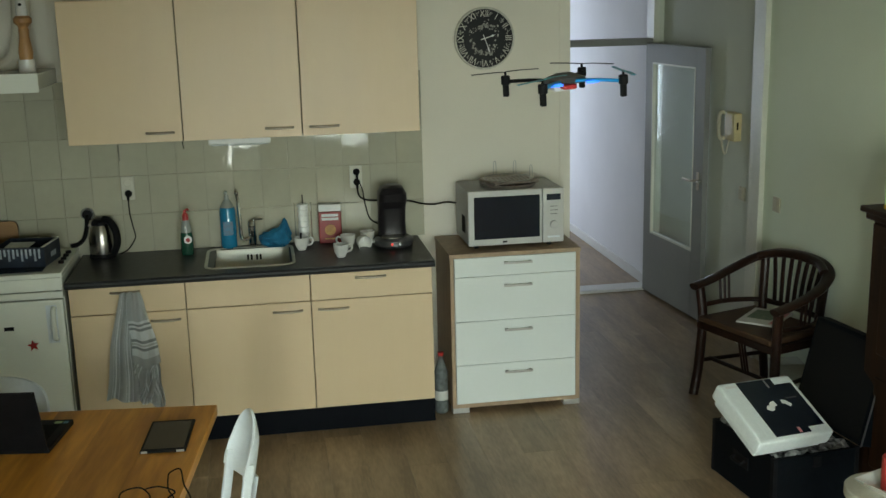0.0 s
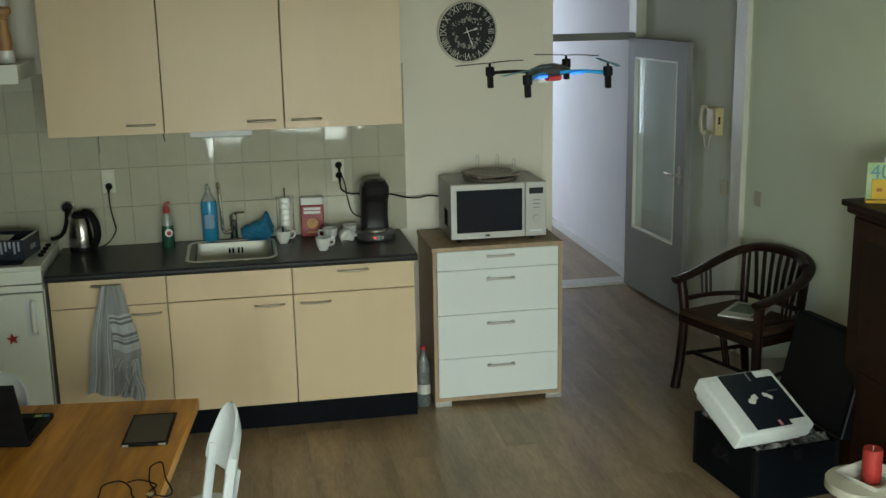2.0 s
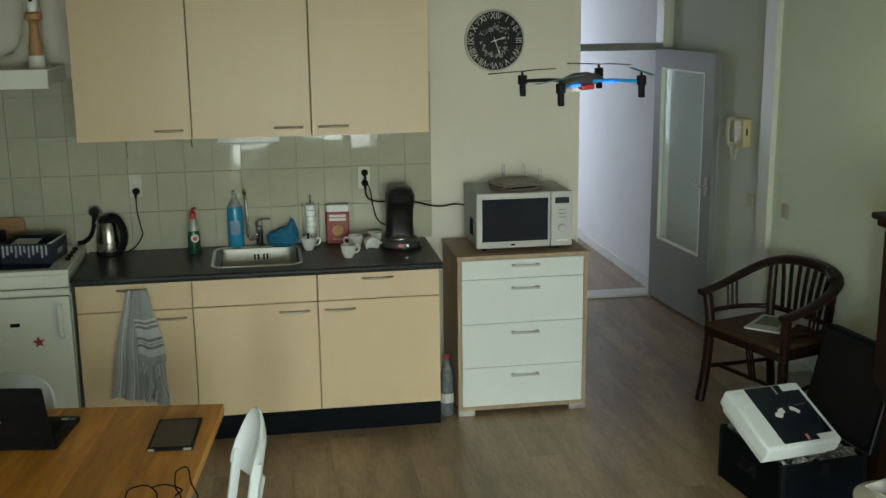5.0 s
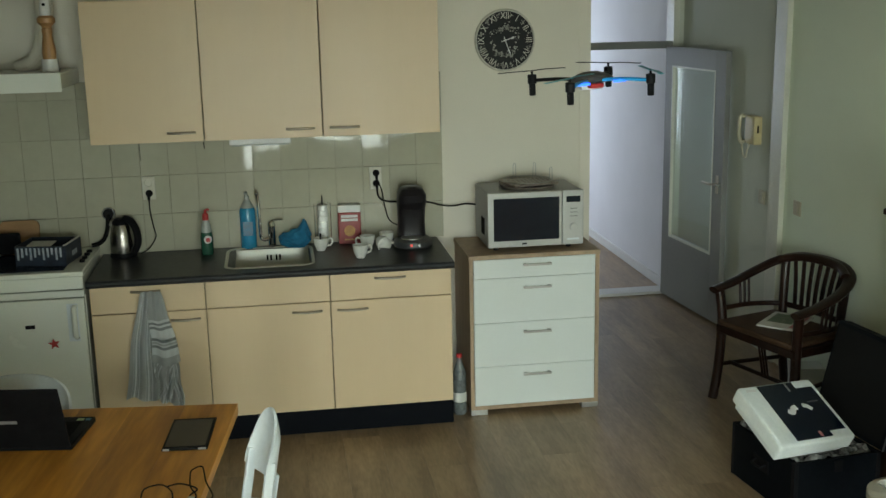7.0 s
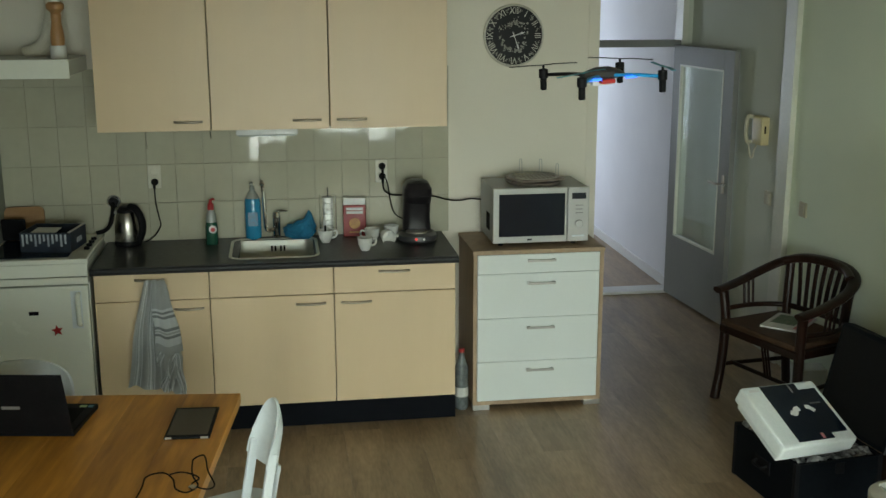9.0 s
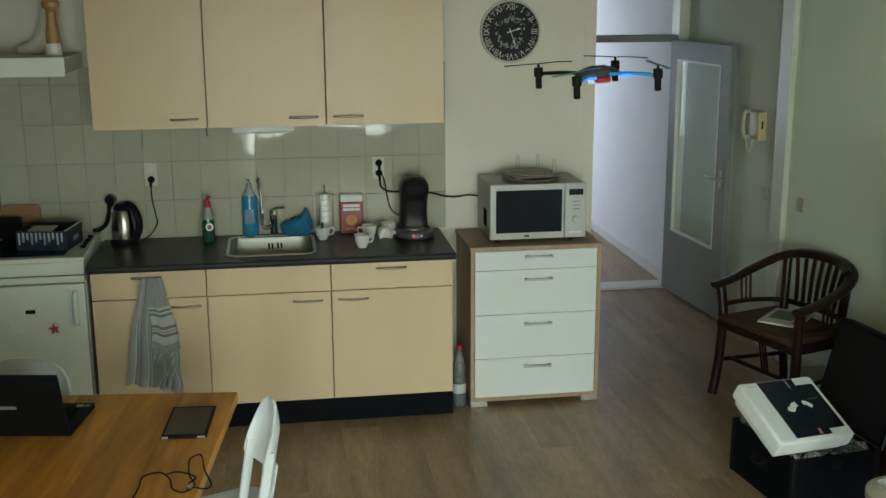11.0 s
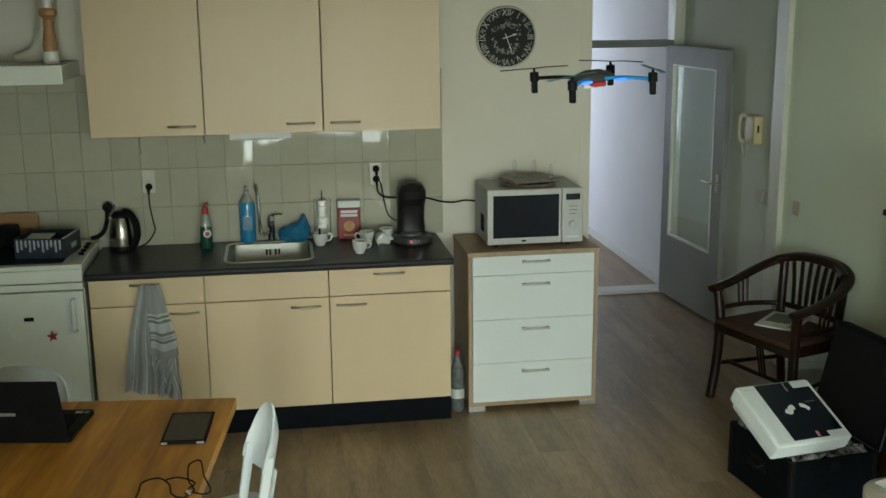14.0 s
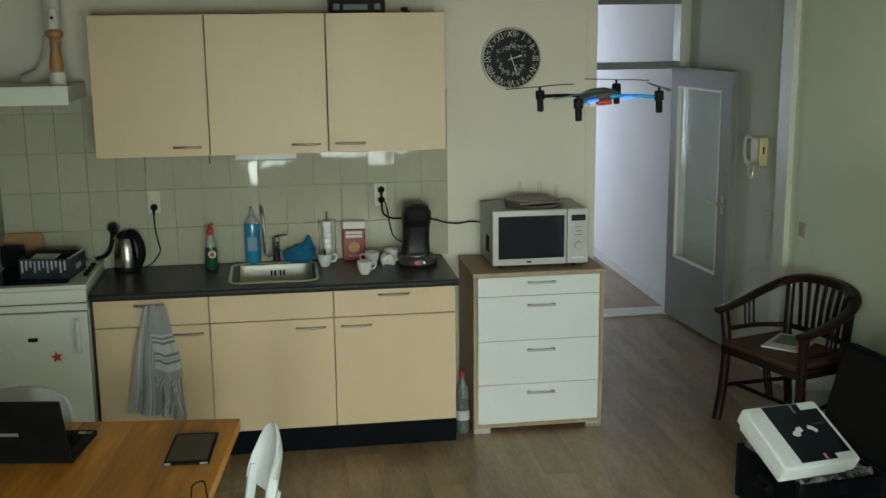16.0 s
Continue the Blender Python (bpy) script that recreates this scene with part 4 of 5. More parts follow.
def socket_plate(x, z, n, label):
    s = thing("wall_socket", label, "socket", pose(x, 0, z))
    part("plate", B(-0.034, 0.034, -0.018, -0.009, -0.062, 0.062, r=0.004), M_SOCKET, s)
    for dz in (0.028, -0.028):
        part("cup", lathe(bmesh.new(), [(0, 0), (0.019, 0), (0.02, 0.004), (0.024, 0.005), (0.024, 0), (0.0235, -0.001)], 24, m=pose(0, -0.0185, dz, 90)), M_SOCKET, s)
    return s


def plug(x, y, z, label):
    p = thing("power_plug", label, "plug", pose(x, y, z))
    bm = bmesh.new()
    disc(bm, (0, 0, 0), 0.019, 0.028, 18, "y", r2=0.013)
    tube(bm, [(0, -0.024, 0), (0, -0.034, -0.012), (0, -0.032, -0.03)], 0.007)
    part("body", bm, M_RUBBER, p)
    return p


def lead(points, r, label):
    c = thing("power_lead", label, "cable")
    bm = bmesh.new()
    tube(bm, points, r, 8)
    part("wire", bm, M_RUBBER, c)
    return c


socket_plate(-1.538, 1.234, 2, "double cream wall socket on white tiles")
socket_plate(-0.328, 1.234, 2, "double cream wall socket on white tiles")
plug(-1.538, -0.02, 1.206, "black plug in the lower socket")
plug(-0.325, -0.02, 1.262, "black plug in the upper socket")
plug(-0.325, -0.02, 1.206, "black plug in the lower socket")
lead([(-1.538, -0.05, 1.178), (-1.537, -0.045, 1.10), (-1.525, -0.04, 1.02), (-1.52, -0.035, 0.97), (-1.56, -0.04, 0.91), (-1.60, -0.06, 0.892)], 0.0032, "thin black lead running down tiles to kettle")
lead([(-0.325, -0.05, 1.175), (-0.315, -0.045, 1.13), (-0.27, -0.035, 1.105), (-0.2, -0.035, 1.10), (-0.05, -0.035, 1.09), (0.03, -0.03, 1.068), (0.1, -0.04, 1.062), (0.16, -0.06, 1.075), (0.205, -0.12, 1.08)], 0.0045, "thick black lead hanging towards the microwave")
lead([(-0.325, -0.05, 1.235), (-0.30, -0.06, 1.17), (-0.285, -0.05, 1.08), (-0.26, -0.045, 1.0), (-0.20, -0.05, 0.965), (-0.15, -0.08, 0.96)], 0.0032, "thin black lead looping down behind coffee machine")
rs = thing("round_socket", "round chrome rimmed wall socket with plug", "socket", pose(-1.757, -0.008, 1.107))
part("plate", disc(bmesh.new(), (0, 0, 0), 0.036, 0.012, 28, "y"), M_CHROME, rs)
part("insert", disc(bmesh.new(), (0, -0.012, 0), 0.026, 0.02, 24, "y"), M_BLACK, rs)
lead([(-1.757, -0.035, 1.10), (-1.758, -0.055, 1.08), (-1.762, -0.055, 1.04), (-1.78, -0.05, 0.985), (-1.81, -0.05, 0.955), (-1.85, -0.05, 0.945)], 0.011, "thick black cooker lead")

k = thing("kettle", "brushed steel electric kettle with black handle", "kettle", pose(-1.687, -0.08, 0.886) @ Matrix.Diagonal((0.92, 0.92, 0.92, 1)))
part("base", lathe(bmesh.new(), [(0, 0), (0.074, 0), (0.076, 0.006), (0.072, 0.026), (0, 0.026)]), M_BLACK, k)
part("jug", lathe(bmesh.new(), [(0, 0.0265), (0.071, 0.0265), (0.072, 0.05), (0.068, 0.11), (0.058, 0.17), (0.046, 0.20), (0, 0.20)], 32), M_KETTLE, k)
part("lid", lathe(bmesh.new(), [(0, 0.190), (0.0525, 0.190), (0.050, 0.205), (0.035, 0.222), (0, 0.228)]), M_BLACK, k)
bm = bmesh.new()
tube(bm, [(0.02, -0.02, 0.222), (0.055, -0.035, 0.212), (0.085, -0.05, 0.16), (0.09, -0.052, 0.09), (0.07, -0.045, 0.035)], flat=(0.026, 0.02))
part("handle", bm, M_BLACK, k)
bm = bmesh.new()
tube(bm, [(-0.04, 0.01, 0.175), (-0.065, 0.015, 0.19)], flat=(0.016, 0.012), n=0)
part("spout", bm, M_STEEL, k)

d = thing("dish_soap", "green washing-up liquid bottle with red cap", "bottle", pose(-1.246, -0.145, 0.886))
part("bottle", lathe(bmesh.new(), [(0, 0), (0.031, 0), (0.033, 0.01), (0.033, 0.09), (0.029, 0.12), (0, 0.12)]), M_GREENSOAP, d)
part("neck", lathe(bmesh.new(), [(0, 0.1205), (0.0285, 0.1205), (0.024, 0.16), (0.016, 0.185), (0, 0.185)]), M_CLEARPL, d)
part("label", lathe(bmesh.new(), [(0.0, -0.001), (0.021, -0.001), (0.021, 0.002), (0, 0.002)], 20, m=pose(0.008, -0.0315, 0.085, 90)), M_WHITEPR, d)
part("label_mark", lathe(bmesh.new(), [(0.0, 0), (0.012, 0), (0.012, 0.0035), (0, 0.0035)], 16, m=pose(0.008, -0.0315, 0.083, 90)), M_RED, d)
cap = bmesh.new()
lathe(cap, [(0, 0.1855), (0.017, 0.1855), (0.016, 0.215), (0.008, 0.225), (0.007, 0.24), (0, 0.242)])
tube(cap, [(0, 0, 0.232), (0.012, -0.004, 0.243), (0.02, -0.006, 0.236)], 0.005)
part("cap", cap, M_RED, d)

d = thing("soap_dispenser", "bright blue liquid soap bottle with clear pump", "bottle", pose(-1.03, -0.035, 0.886))
part("bottle", lathe(bmesh.new(), [(0, 0), (0.040, 0), (0.043, 0.008), (0.043, 0.20), (0.038, 0.222), (0, 0.222)], 28), M_BLUESOAP, d)
part("label", B(-0.026, 0.026, -0.0455, -0.0425, 0.075, 0.15, r=0.001), material("faint blue label", (0.05, 0.22, 0.38), (0.10, 0.16, 0.22), 0.3, scale=40), d)
part("shoulder", lathe(bmesh.new(), [(0, 0.2225), (0.037, 0.2225), (0.022, 0.252), (0.013, 0.262), (0.013, 0.285), (0, 0.285)]), M_CLEARPL, d)
bm = bmesh.new()
tube(bm, [(0, 0, 0.284), (0, 0, 0.302), (-0.004, -0.012, 0.306), (-0.008, -0.03, 0.30)], 0.006)
part("pump", bm, M_CLEARPL, d)

bm = bmesh.new()
bmesh.ops.create_icosphere(bm, subdivisions=4, radius=1)
for v in bm.verts:
    n = noise.noise(v.co * 1.7) + 0.5 * noise.noise(v.co * 4.0)
    f = 1 + 0.28 * n
    x, y, z = v.co * f
    rise = 0.055 * math.exp(-((x - 0.55) / 0.35) ** 2) * max(0, z)
    v.co = Vector((x * 0.088, y * 0.05, max(0.0, 0.045 + z * 0.05 + rise)))
solo("dish_cloth", bm, M_BLUECLOTH, "crumpled blue dish cloth beside the tap", "cloth", pose(-0.775, -0.075, 0.886))

g = thing("straw_glass", "tall glass cylinder holding stacked white cups", "glass", pose(-0.628, -0.075, 0.886))
vase = part("vase", lathe(bmesh.new(), [(0.0, 0), (0.046, 0), (0.047, 0.23), (0.0445, 0.23), (0.0435, 0.006), (0, 0.006)], 28), M_GLASS, g)
vase.visible_shadow = False
bm = bmesh.new()
for q in range(7):
    lathe(bm, [(0, 0.008 + 0.031 * q), (0.0245, 0.008 + 0.031 * q), (0.028, 0.036 + 0.031 * q), (0.026, 0.038 + 0.031 * q), (0, 0.038 + 0.031 * q)], 18)
part("cup_stack", bm, M_PAPER, g)
bm = bmesh.new()
tube(bm, [(0, 0, 0.225), (0, 0, 0.275)], 0.003, n=0)
part("pin", bm, M_BLACK, g)

c = thing("coffee_pack", "red ground coffee pack with white top", "packet", pose(-0.482, -0.05, 0.886, 0, 0, -4))
part("pack", B(-0.062, 0.062, -0.035, 0.035, 0, 0.175, r=0.006), M_REDPACK, c)
bm = B(-0.061, 0.061, -0.034, 0.034, 0.1752, 0.215, r=0.004)
part("pack_top", bm, M_WHITEPR, c)
part("print_bar", B(-0.045, 0.045, -0.0375, -0.0352, 0.148, 0.162), M_WHITEPR, c)
part("print_bar", B(-0.045, 0.045, -0.0375, -0.0352, 0.128, 0.142), M_WHITEPR, c)
part("emblem", disc(bmesh.new(), (0, -0.0352, 0.075), 0.03, 0.002, 24, "y"), M_GOLD, c)
part("print_bar", B(-0.03, 0.03, -0.0375, -0.0352, 0.022, 0.03), M_GOLD, c)


def mug(at, label, spoon=False):
    m = thing("coffee_cup", label, "cup", at, "white coffee cups")
    part("bowl", lathe(bmesh.new(), [(0, 0), (0.022, 0), (0.024, 0.004), (0.036, 0.03), (0.041, 0.068), (0.0385, 0.068), (0.034, 0.032), (0.02, 0.008), (0, 0.008)], 28), M_CERAMIC, m)
    bm = bmesh.new()
    tube(bm, [(0.037, 0, 0.055), (0.056, 0, 0.06), (0.064, 0, 0.045), (0.055, 0, 0.026), (0.034, 0, 0.022)], 0.0052, 10)
    part("handle", bm, M_CERAMIC, m)
    if spoon:
        bm = bmesh.new()
        tube(bm, [(0.0, 0.005, 0.012), (0.004, 0.02, 0.06), (0.008, 0.03, 0.085)], flat=(0.005, 0.002))
        part("spoon", bm, M_BLACK, m)
    return m


mug(pose(-0.648, -0.20, 0.886, 0, 0, 15), "white coffee cup with dark spoon", True)
mug(pose(-0.455, -0.42, 0.886, 0, 0, 20), "white coffee cup standing on worktop")
mug(pose(-0.40, -0.20, 0.886, 0, 0, 190), "white coffee cup beside the stacked cups")
mug(pose(-0.335, -0.19, 0.922, 100, 0, 20), "white coffee cup lying on its side")
mug(pose(-0.29, -0.14, 0.886, 0, 0, 60), "white coffee cup behind the lying one")

s = thing("coffee_machine", "dark pad coffee machine with round drip base", "coffee machine", pose(-0.155, -0.21, 0.886))
part("drip_base", lathe(bmesh.new(), [(0, 0), (0.098, 0), (0.108, 0.012), (0.105, 0.035), (0.085, 0.05), (0, 0.052)], 36), M_GREYPL, s)
part("drip_grid", disc(bmesh.new(), (-0.01, -0.035, 0.0515), 0.058, 0.006, 28), M_STEEL, s)
bm = bmesh.new()
loops = []
for z, w, y0, y1 in ((0.05, 0.066, -0.005, 0.105), (0.12, 0.063, 0.0, 0.105), (0.20, 0.064, -0.02, 0.10), (0.245, 0.066, -0.06, 0.10), (0.285, 0.064, -0.07, 0.095), (0.315, 0.05, -0.05, 0.08), (0.325, 0.03, -0.03, 0.06)):
    loops.append(rounded(-w * 1.15, w * 1.15, y0, y1, 0.04 if z < 0.3 else 0.028, z, 5))
vs = rings(bm, loops)
bm.faces.new(vs[0][::-1])
part("column", bm, M_COFFEE, s)
part("button", disc(bmesh.new(), (-0.02, -0.101, 0.024), 0.007, 0.006, 14, "y"), M_LEDR, s, "glowing red button")
part("button", disc(bmesh.new(), (0.022, -0.1, 0.024), 0.008, 0.007, 14, "y"), M_CHROME, s)

lead([(-1.225, -0.20, 1.515), (-1.226, -0.20, 1.49), (-1.222, -0.20, 1.455)], 0.0022, "short black cord hanging under wall cabinets")
lead([(-1.565, -0.014, 1.515), (-1.57, -0.014, 1.45), (-1.568, -0.014, 1.38)], 0.0012, "thin dark wire along the tiles")

# things on the hob
c = thing("printed_carton", "open dark printed carton box on the hob", "box", pose(-1.905, -0.485, 0.9425, 0, 0, -9))
for q in ((-0.25, 0, 0.0, 0.004, 0.0, 0.098), (-0.25, 0, 0.226, 0.23, 0.0, 0.098), (-0.25, -0.246, 0.004, 0.226, 0.0, 0.098), (-0.004, 0, 0.004, 0.226, 0.0, 0.098), (-0.246, -0.004, 0.004, 0.226, 0.0, 0.004)):
    part("side", B(*q), M_NAVY, c)
for q in range(11):
    part("print_streak", B(-0.24 + 0.021 * q, -0.23 + 0.021 * q, -0.001, -0.0002, 0.03 + 0.013 * ((q * 7) % 3), 0.09), M_STREAK, c)
part("flap", B(-0.21, -0.09, 0.0, 0.13, 0.0, 0.003), M_PAPER, c, at=pose(0, 0.01, 0.085, 4))
part("rim", B(-0.012, 0.001, 0.0, 0.23, 0.0982, 0.101), M_PAPER, c)
part("print_mark", B(0.0002, 0.001, 0.09, 0.16, 0.03, 0.055), M_STREAK, c)
bm = bmesh.new()
rings(bm, [rounded(-0.115, 0.085, 0, 0.155, 0.03, 0), rounded(-0.115, 0.085, 0, 0.155, 0.03, 0.016)])
bm.faces.new([v for v in bm.verts if abs(v.co.z) < 1e-6][::-1])
solo("chopping_board", bm, M_CARD, "brown wooden chopping board leaning on the tiles", "chopping board", pose(-2.192, -0.065, 0.9425, 80, 0, 0))
solo("black_lid", box(bmesh.new(), -0.06, 0.06, 0, 0.02, 0, 0.115, r=0.008), M_BLACK, "black plastic lid standing behind carton", "lid", pose(-2.24, -0.17, 0.9425, 8))

# towel over the drawer handle
tw = thing("tea_towel", "grey striped tea towel hanging on drawer handle", "towel", pose(-1.50, -0.612, 0))


def towel_piece(name, top, bottom, z0, z1, depth, ripple, ph, y, along, across, first):
    """A hanging fold; along and across run the woven stripes down or over it."""
    bm = bmesh.new()
    n, m = 30, 30
    g, uv = [], bm.loops.layers.uv.new("UVMap")
    at = {}
    for j in range(m + 1):
        v = j / m
        a = top[0] + (bottom[0] - top[0]) * v**0.8
        b = top[1] + (bottom[1] - top[1]) * v**0.8
        row = []
        for i in range(n + 1):
            u = i / n
            x = a + (b - a) * u + 0.004 * math.sin(9 * v + ph)
            yy = y - depth * v * 0.3 - (0.003 + ripple * (0.35 + 0.65 * v)) * math.sin(ph + u * 13 + 1.2 * v) - 0.006 * math.sin(5 * v + 3 * u)
            w = bm.verts.new((x, yy, z0 + (z1 - z0) * v + 0.012 * math.sin(u * 6 + ph) * v))
            at[w] = (first + across * u + along * v, v)
            row.append(w)
        g.append(row)
    for p, q in zip(g, g[1:]):
        for i in range(n):
            f = bm.faces.new((p[i], p[i + 1], q[i + 1], q[i]))
            for l in f.loops:
                l[uv].uv = at[l.vert]
    bmesh.ops.solidify(bm, geom=bm.faces[:], thickness=0.003)
    return part(name, bm, M_TOWEL, tw)


towel_piece("left_fold", (-0.048, 0.008), (-0.158, 0.0), 0.824, 0.272, 0.02, 0.009, 0.4, -0.014, 0.0, 2.3, 0.1)
towel_piece("front_fold", (-0.014, 0.045), (-0.014, 0.125), 0.826, 0.455, 0.02, 0.003, 1.6, -0.034, 1.08, 0.0, 0.0)
towel_piece("lower_fold", (-0.012, 0.10), (0.0, 0.07), 0.47, 0.262, 0.02, 0.008, 2.6, -0.024, 1.2, 1.3, 0.3)
towel_piece("lower_fold", (0.055, 0.105), (0.03, 0.125), 0.455, 0.235, 0.02, 0.007, 0.6, -0.016, -0.5, 1.2, 0.1)

# bottle between the cabinets and the chest
bt = thing("water_bottle", "clear plastic bottle with red cap on the floor", "bottle", pose(0.047, -0.45, 0))
part("bottle", lathe(bmesh.new(), [(0, 0), (0.030, 0), (0.036, 0.01), (0.036, 0.06), (0.034, 0.065), (0.036, 0.07), (0.036, 0.19), (0.034, 0.195), (0.036, 0.20), (0.035, 0.235), (0.014, 0.30), (0.013, 0.318), (0, 0.318)], 24), M_BOTTLE, bt)
part("label", lathe(bmesh.new(), [(0.0365, 0.075), (0.037, 0.077), (0.037, 0.125), (0.0365, 0.127)], 24), M_PAPER, bt)
part("cap", lathe(bmesh.new(), [(0, 0.3185), (0.016, 0.3185), (0.016, 0.338), (0, 0.34)]), M_RED, bt)

# wall clock
ck = thing("wall_clock", "round black wall clock with ivory Roman numerals", "clock", pose(0.402, -0.002, 1.957))
part("rim", lathe(bmesh.new(), [(0.158, 0), (0.166, 0), (0.168, 0.012), (0.164, 0.026), (0.157, 0.026), (0.156, 0.012)], 64, m=pose(0, 0, 0, 90)), M_IVORY, ck)
face = part("face", lathe(bmesh.new(), [(0, 0), (0.158, 0), (0.158, 0.016), (0, 0.016)], 64, m=pose(0, 0, 0, 90)), M_CLOCK, ck)
for i, t in enumerate(("XII", "I", "II", "III", "IV", "V", "VI", "VII", "VIII", "IX", "X", "XI")):
    a = radians(30 * i)
    words("numeral", t, 0.052, M_IVORY, face, pose(0.131 * math.sin(a), -0.0172, 0.131 * math.cos(a)) @ pose(0, 0, 0, 90, 0, 0) @ pose(0, 0, 0, 0, 0, -30 * i) @ Matrix.Diagonal((0.8, 1, 1, 1)))
random.seed(9)
for up in (1, -1):
    bm = bmesh.new()
    for q in range(70):
        a = radians(random.gauss(0, 42))
        r = 0.072 + random.gauss(0, 0.011)
        disc(bm, (r * math.sin(a) * 1.05, -0.0165, up * r * math.cos(a) * (1 if up > 0 else 1.08)), 0.0022 + 0.0042 * random.random(), 0.0012, 7, "y")
    tagged(part("floral_print", bm, M_FLORAL, face), kind="stuff")
for i in range(12):
    a = radians(30 * i + 15)
    bm = bmesh.new()
    for q in range(9):
        disc(bm, (0.137 * math.sin(a) + random.gauss(0, 0.008), -0.0165, 0.137 * math.cos(a) + random.gauss(0, 0.008)), 0.002 + 0.003 * random.random(), 0.0012, 7, "y")
    tagged(part("floral_print", bm, M_FLORAL, face), kind="stuff")
for name, a, ln, wd in (("hour_hand", 73, 0.062, 0.005), ("minute_hand", 160, 0.085, 0.004)):
    bm = B(-wd / 2, wd / 2, -0.023, -0.0215, -0.022, ln * 0.6, r=0.0005)
    box(bm, -wd, wd, -0.023, -0.0215, ln * 0.6, ln * 0.85)
    box(bm, -wd / 3, wd / 3, -0.023, -0.0215, ln * 0.85, ln)
    part(name, bm, M_WHITEPR, ck, at=pose(0, -0.002 if "minute" in name else 0, 0, 0, a))
part("hub", disc(bmesh.new(), (0, -0.016, 0), 0.005, 0.012, 14, "y"), M_WHITEPR, ck)

# things on top of the wall cabinets
c = thing("tool_case", "black plastic case lying on top of wall cabinets", "case", pose(-0.592, -0.33, 2.206))
part("shell", B(0, 0.28, 0, 0.2, 0, 0.085, r=0.008), M_BLACK, c)
part("panel", B(0.07, 0.19, -0.003, 0.0, 0.015, 0.042, r=0.001), M_GREYPL, c)
part("catch", B(0.02, 0.05, -0.005, 0.0, 0.015, 0.045, r=0.002), M_GREYPL, c)
part("catch", B(0.225, 0.255, -0.005, 0.0, 0.015, 0.045, r=0.002), M_GREYPL, c)
bm = B(-0.017, 0.017, -0.02, 0.02, 0.008, 0.026, r=0.003)
box(bm, -0.008, 0.03, -0.012, 0.012, 0, 0.0085)
solo("small_clip", bm, M_BLACK, "small black clip on top of wall cabinet", "clip", pose(-0.215, -0.31, 2.2065))

# ---- side wall things ----
ip = thing("intercom_phone", "cream wall intercom with hanging handset", "intercom", pose(XR, 0.37, 1.365))
part("body", B(-0.055, -0.001, -0.06, 0.075, -0.088, 0.085, r=0.008), M_CREAM, ip)
bm = bmesh.new()
tube(bm, [(-0.062, 0.055, 0.078), (-0.088, 0.055, 0.082), (-0.10, 0.055, 0.05), (-0.102, 0.055, -0.03), (-0.088, 0.055, -0.075), (-0.064, 0.055, -0.072)], flat=(0.014, 0.012))
part("handset", bm, M_BEIGE, ip)
part("slot", B(-0.035, -0.025, -0.0615, -0.059, -0.015, 0.03), M_DARK, ip)
bm = bmesh.new()
tube(bm, [(-0.08, 0.055, -0.078), (-0.076, 0.054, -0.12), (-0.066, 0.052, -0.165), (-0.055, 0.05, -0.172), (-0.046, 0.046, -0.13), (-0.035, 0.04, -0.086)], 0.0055)
part("cord", bm, M_BEIGE, ip)
for y, z in ((0.265, 0.965), (-0.195, 0.98)):
    sw = thing("light_switch", "aged cream light switch on the wall", "light switch", pose(XR, y, z), "light switches")
    part("plate", B(-0.012, -0.0005, -0.04, 0.04, -0.042, 0.042, r=0.003), M_BEIGE, sw)
    part("rocker", B(-0.018, -0.0122, -0.026, 0.026, -0.028, 0.028, r=0.002), M_BEIGE, sw)
wb = thing("floor_box", "small white box standing on floor by the wall", "box", pose(1.93, -0.60, 0, 0, 0, -8))
part("carton", B(-0.06, 0.10, -0.07, 0.06, 0, 0.19, r=0.004), M_ENAMEL, wb)
part("panel", B(-0.0625, -0.0602, -0.055, 0.045, 0.02, 0.165, r=0.001), M_PAPER, wb)

# cards on the dark cabinet
cz = 1.2825
cd1 = thing("birthday_card", "green birthday card with the number 40", "card", pose(1.775, -1.83, cz, 0, 0, -22))
part("leaf", B(-0.052, 0.052, -0.003, 0.0, 0, 0.165), M_MINT, cd1)
part("stand", B(-0.055, 0.055, -0.04, -0.0032, 0, 0.012), M_YELLOW, cd1)
part("picture", B(-0.03, 0.03, -0.012, -0.0032, 0.015, 0.095), M_YELLOW, cd1)
part("picture_mark", B(-0.012, 0.01, -0.0135, -0.0122, 0.045, 0.06), M_ORANGE, cd1)
words("numerals", "40", 0.085, M_TEAL, cd1, pose(0.002, -0.0055, 0.125, 90))
cd2 = thing("greeting_card", "large white greeting card with orange picture", "card", pose(1.875, -1.86, cz, 0, 0, -18))
part("leaf", B(-0.09, 0.15, -0.003, 0.0, 0, 0.19), M_PAPER, cd2)
part("picture", B(0.025, 0.085, -0.0045, -0.0032, 0.035, 0.105), M_ORANGE, cd2)
part("banner", B(-0.02, 0.09, -0.0045, -0.0032, 0.135, 0.165), M_PINK, cd2)
part("spine", B(-0.025, -0.012, -0.0045, -0.0032, 0.0, 0.12), M_BLACK, cd2)
solo("dark_jug", lathe(bmesh.new(), [(0, 0), (0.05, 0), (0.075, 0.06), (0.06, 0.14), (0.03, 0.18), (0.035, 0.22), (0.03, 0.225), (0, 0.225)]), M_GREYPL, "dark green jug behind the cards", "jug", pose(1.95, -2.0, cz))

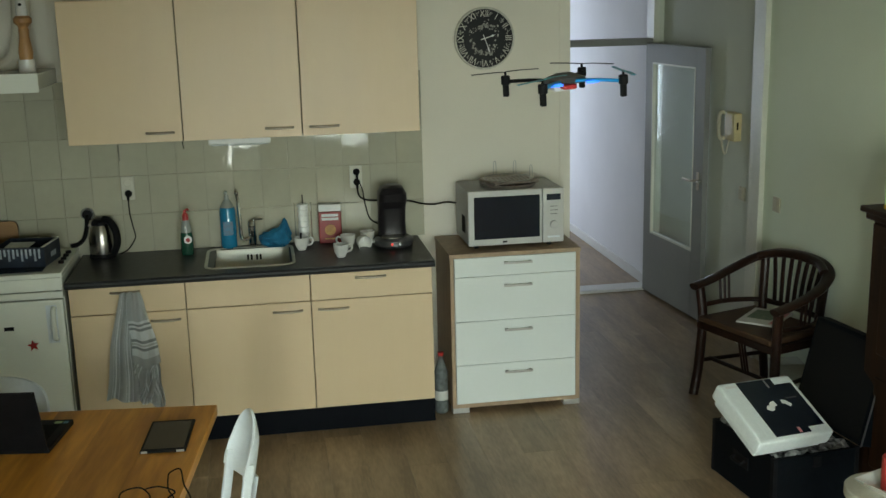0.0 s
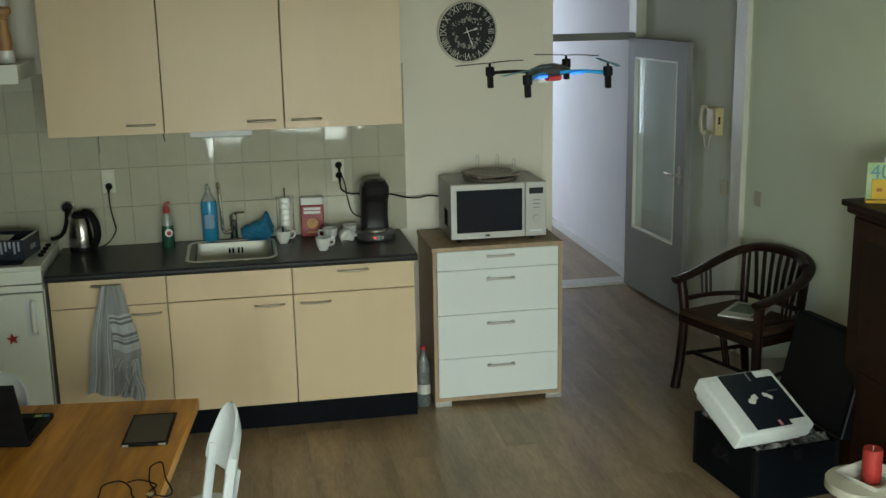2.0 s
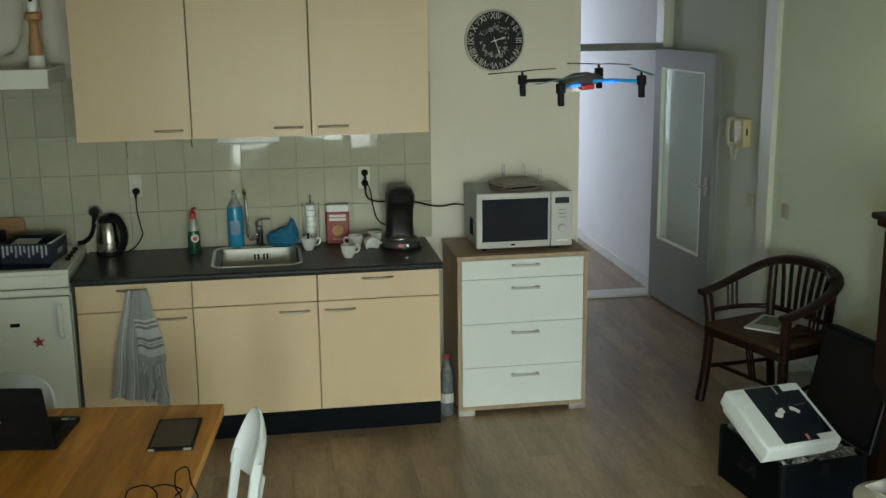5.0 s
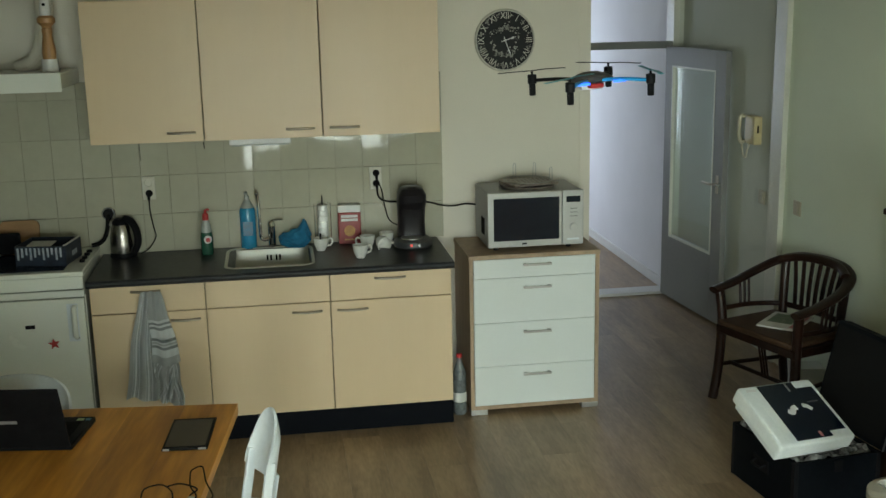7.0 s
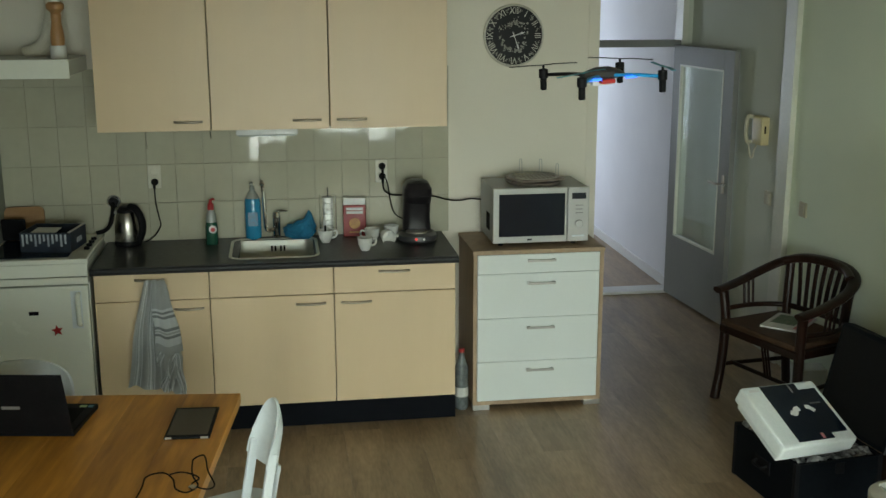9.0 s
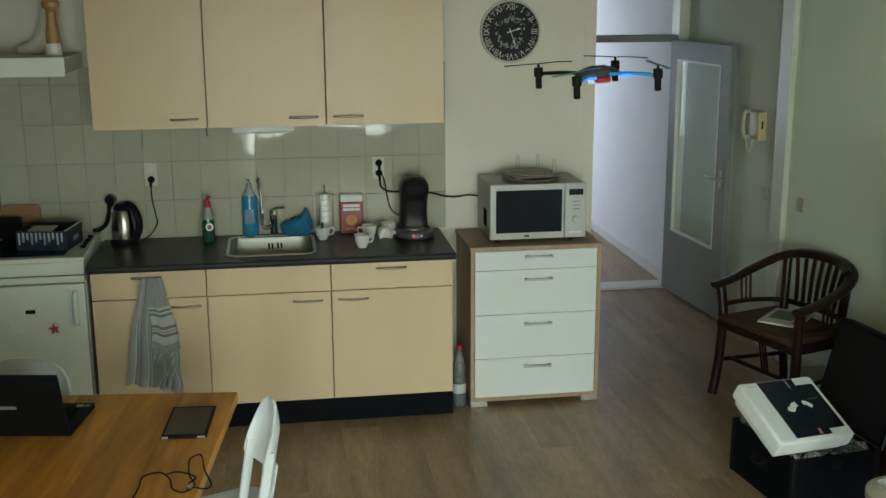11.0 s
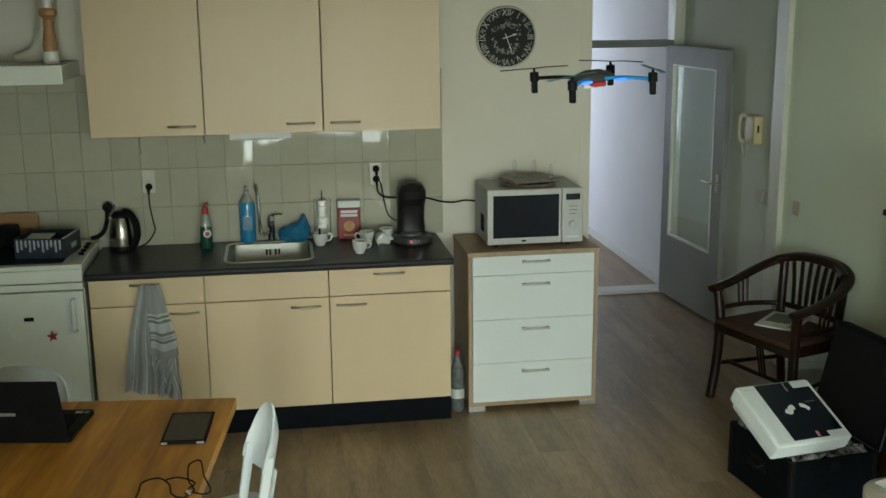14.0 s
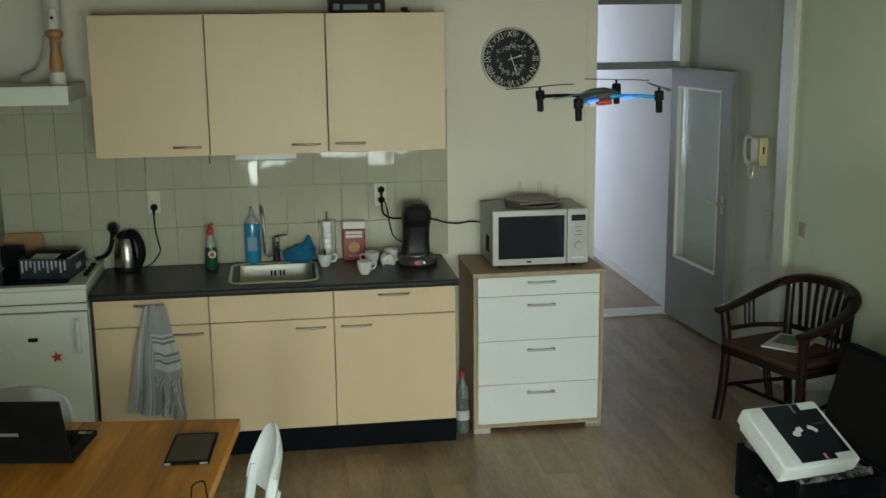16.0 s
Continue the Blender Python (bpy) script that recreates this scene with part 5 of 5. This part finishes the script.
# quadcopter hovering in the room
dr = thing("quadcopter", "small blue and black toy quadcopter hovering in the room", "drone", pose(-0.11, -3.40, 1.985, 2, -3, 12) @ Matrix.Diagonal((1, 1, 0.85, 1)))
bm = bmesh.new()
loops = []
for x, w, h in ((-0.055, 0.008, 0.006), (-0.045, 0.018, 0.014), (-0.015, 0.026, 0.024), (0.02, 0.026, 0.024), (0.045, 0.018, 0.014), (0.058, 0.008, 0.006)):
    loops.append([(x, w * math.cos(2 * math.pi * q / 14), 0.004 + h * math.sin(2 * math.pi * q / 14) * (1 if math.sin(2 * math.pi * q / 14) > 0 else 0.55)) for q in range(14)])
vs = rings(bm, loops)
bm.faces.new(vs[0][::-1])
part("canopy", bm, M_GREYPL, dr)
part("camera_pod", B(-0.016, 0.02, -0.034, -0.012, -0.016, -0.002, r=0.004), M_RED, dr, "red front pod")
part("battery", B(-0.03, 0.03, -0.012, 0.014, -0.022, -0.008, r=0.003), M_WHITEPR, dr)
for q, (ax, ay) in enumerate(((-0.105, -0.10), (0.105, -0.10), (0.105, 0.10), (-0.105, 0.10))):
    front = ay < 0
    bm = bmesh.new()
    tube(bm, [(ax * 0.15, ay * 0.15, 0.004), (ax * 0.55, ay * 0.55, 0.007), (ax, ay, 0.003)], flat=(0.006, 0.005))
    arm = part("arm", bm, M_DBLUE if front else M_BLACK, dr)
    bm = bmesh.new()
    disc(bm, (ax, ay, -0.006), 0.011, 0.026)
    disc(bm, (ax, ay, 0.02), 0.003, 0.012, 10)
    part("motor", bm, M_BLACK, arm)
    bm = B(ax - 0.007, ax + 0.007, ay - 0.006, ay + 0.006, -0.040, -0.006, r=0.003)
    part("landing_leg", bm, M_BLACK, arm)
    bm = bmesh.new()
    rot = 25 + 50 * q
    for side in (0, 180):
        tube(bm, [(0.004, 0, 0), (0.035, 0.003, 0.001), (0.086, 0.0, 0.0)], flat=(0.0065, 0.0011), seg=8)
        bmesh.ops.rotate(bm, verts=bm.verts, cent=(0, 0, 0), matrix=Matrix.Rotation(math.pi, 3, "Z"))
    part("rotor", bm, M_CYAN if front else M_BLACK, arm, at=pose(ax, ay, 0.031, 0, 0, rot))
    if front:
        part("diode", B(ax * 0.45 - 0.016, ax * 0.45 + 0.016, ay * 0.45 - 0.0145, ay * 0.45 - 0.0105, -0.0005, 0.006, r=0.001), M_LEDB, arm)

# leafy hedge outside the windows
random.seed(12)
vs_, fs_ = [], []
for q in range(5200):
    c = Vector((random.uniform(-6, 6), -13 - random.random() * 1.6, random.uniform(-0.1, 2.3) + 0.4 * noise.noise((q * 0.01, 0, 0))))
    a, b = Vector(np.random.normal(size=3)).normalized() * 0.12, Vector(np.random.normal(size=3)).normalized() * 0.07
    o = len(vs_)
    vs_ += [c - a, c + b, c + a, c - b]
    fs_.append((o, o + 1, o + 2, o + 3))
me = bpy.data.meshes.new("hedge")
me.from_pydata(vs_, [], fs_)
me.materials.append(M_LEAF)
tagged(new("hedge", me), "leafy green hedge outside the windows", "hedge", kind="stuff")

# ---- tiles and floor planks ----
structure("tile_backing", B(XL, 0.045, -0.004, -0.0005, 0.886, 1.80), M_GROUT, "grout bed of the tiled splashback", "tiles")
backing = bpy.data.objects["tile_backing"]
random.seed(21)
tp, th = 0.1472, 0.207


def tile_mesh(w, h):
    bm = B(-w / 2, w / 2, -0.0045, 0.004, -h / 2, h / 2, r=0.0012)
    bmesh.ops.recalc_face_normals(bm, faces=bm.faces)
    me = bpy.data.meshes.new("tile")
    bm.to_mesh(me)
    bm.free()
    me.materials.append(M_TILE)
    return me


full, cut = tile_mesh(tp - 0.002, th - 0.002), tile_mesh(tp - 0.002, 0.087)
for i in range(16):
    x = 0.045 - tp * (i + 0.5)
    for j in range(5):
        z = 0.885 + th * (j + 0.5)
        if j > 2 and x > -1.72:
            continue
        if j == 4:
            z = 0.885 + 4 * th + 0.0445
        ob = new("tile", cut if j == 4 else full)
        ob.parent = backing
        ob.matrix_basis = pose(x, -0.0085, z, random.gauss(0, 0.45), 0, random.gauss(0, 0.6))

random.seed(33)
pw, pl = 0.19, 1.25
planks = {}
x, i = XL, 0
while x < XR + 0.1:
    y = YF - random.random() * pl
    while y < 5.0:
        a, b = max(y, YF - 0.01), min(y + pl, 5.0)
        x1 = min(x + pw, XR + 0.1)
        key = (round(x1 - x, 3), round(b - a, 3))
        if key not in planks:
            bm = B(0.0003, x1 - x - 0.0003, 0.0004, b - a - 0.0004, -0.0055, 0.0)
            me = bpy.data.meshes.new("plank")
            bm.to_mesh(me)
            bm.free()
            me.materials.append(M_PLANK)
            planks[key] = me
        ob = new("plank", planks[key])
        ob.parent = floor
        ob.location = (x, a, 0)
        y += pl
    x += pw
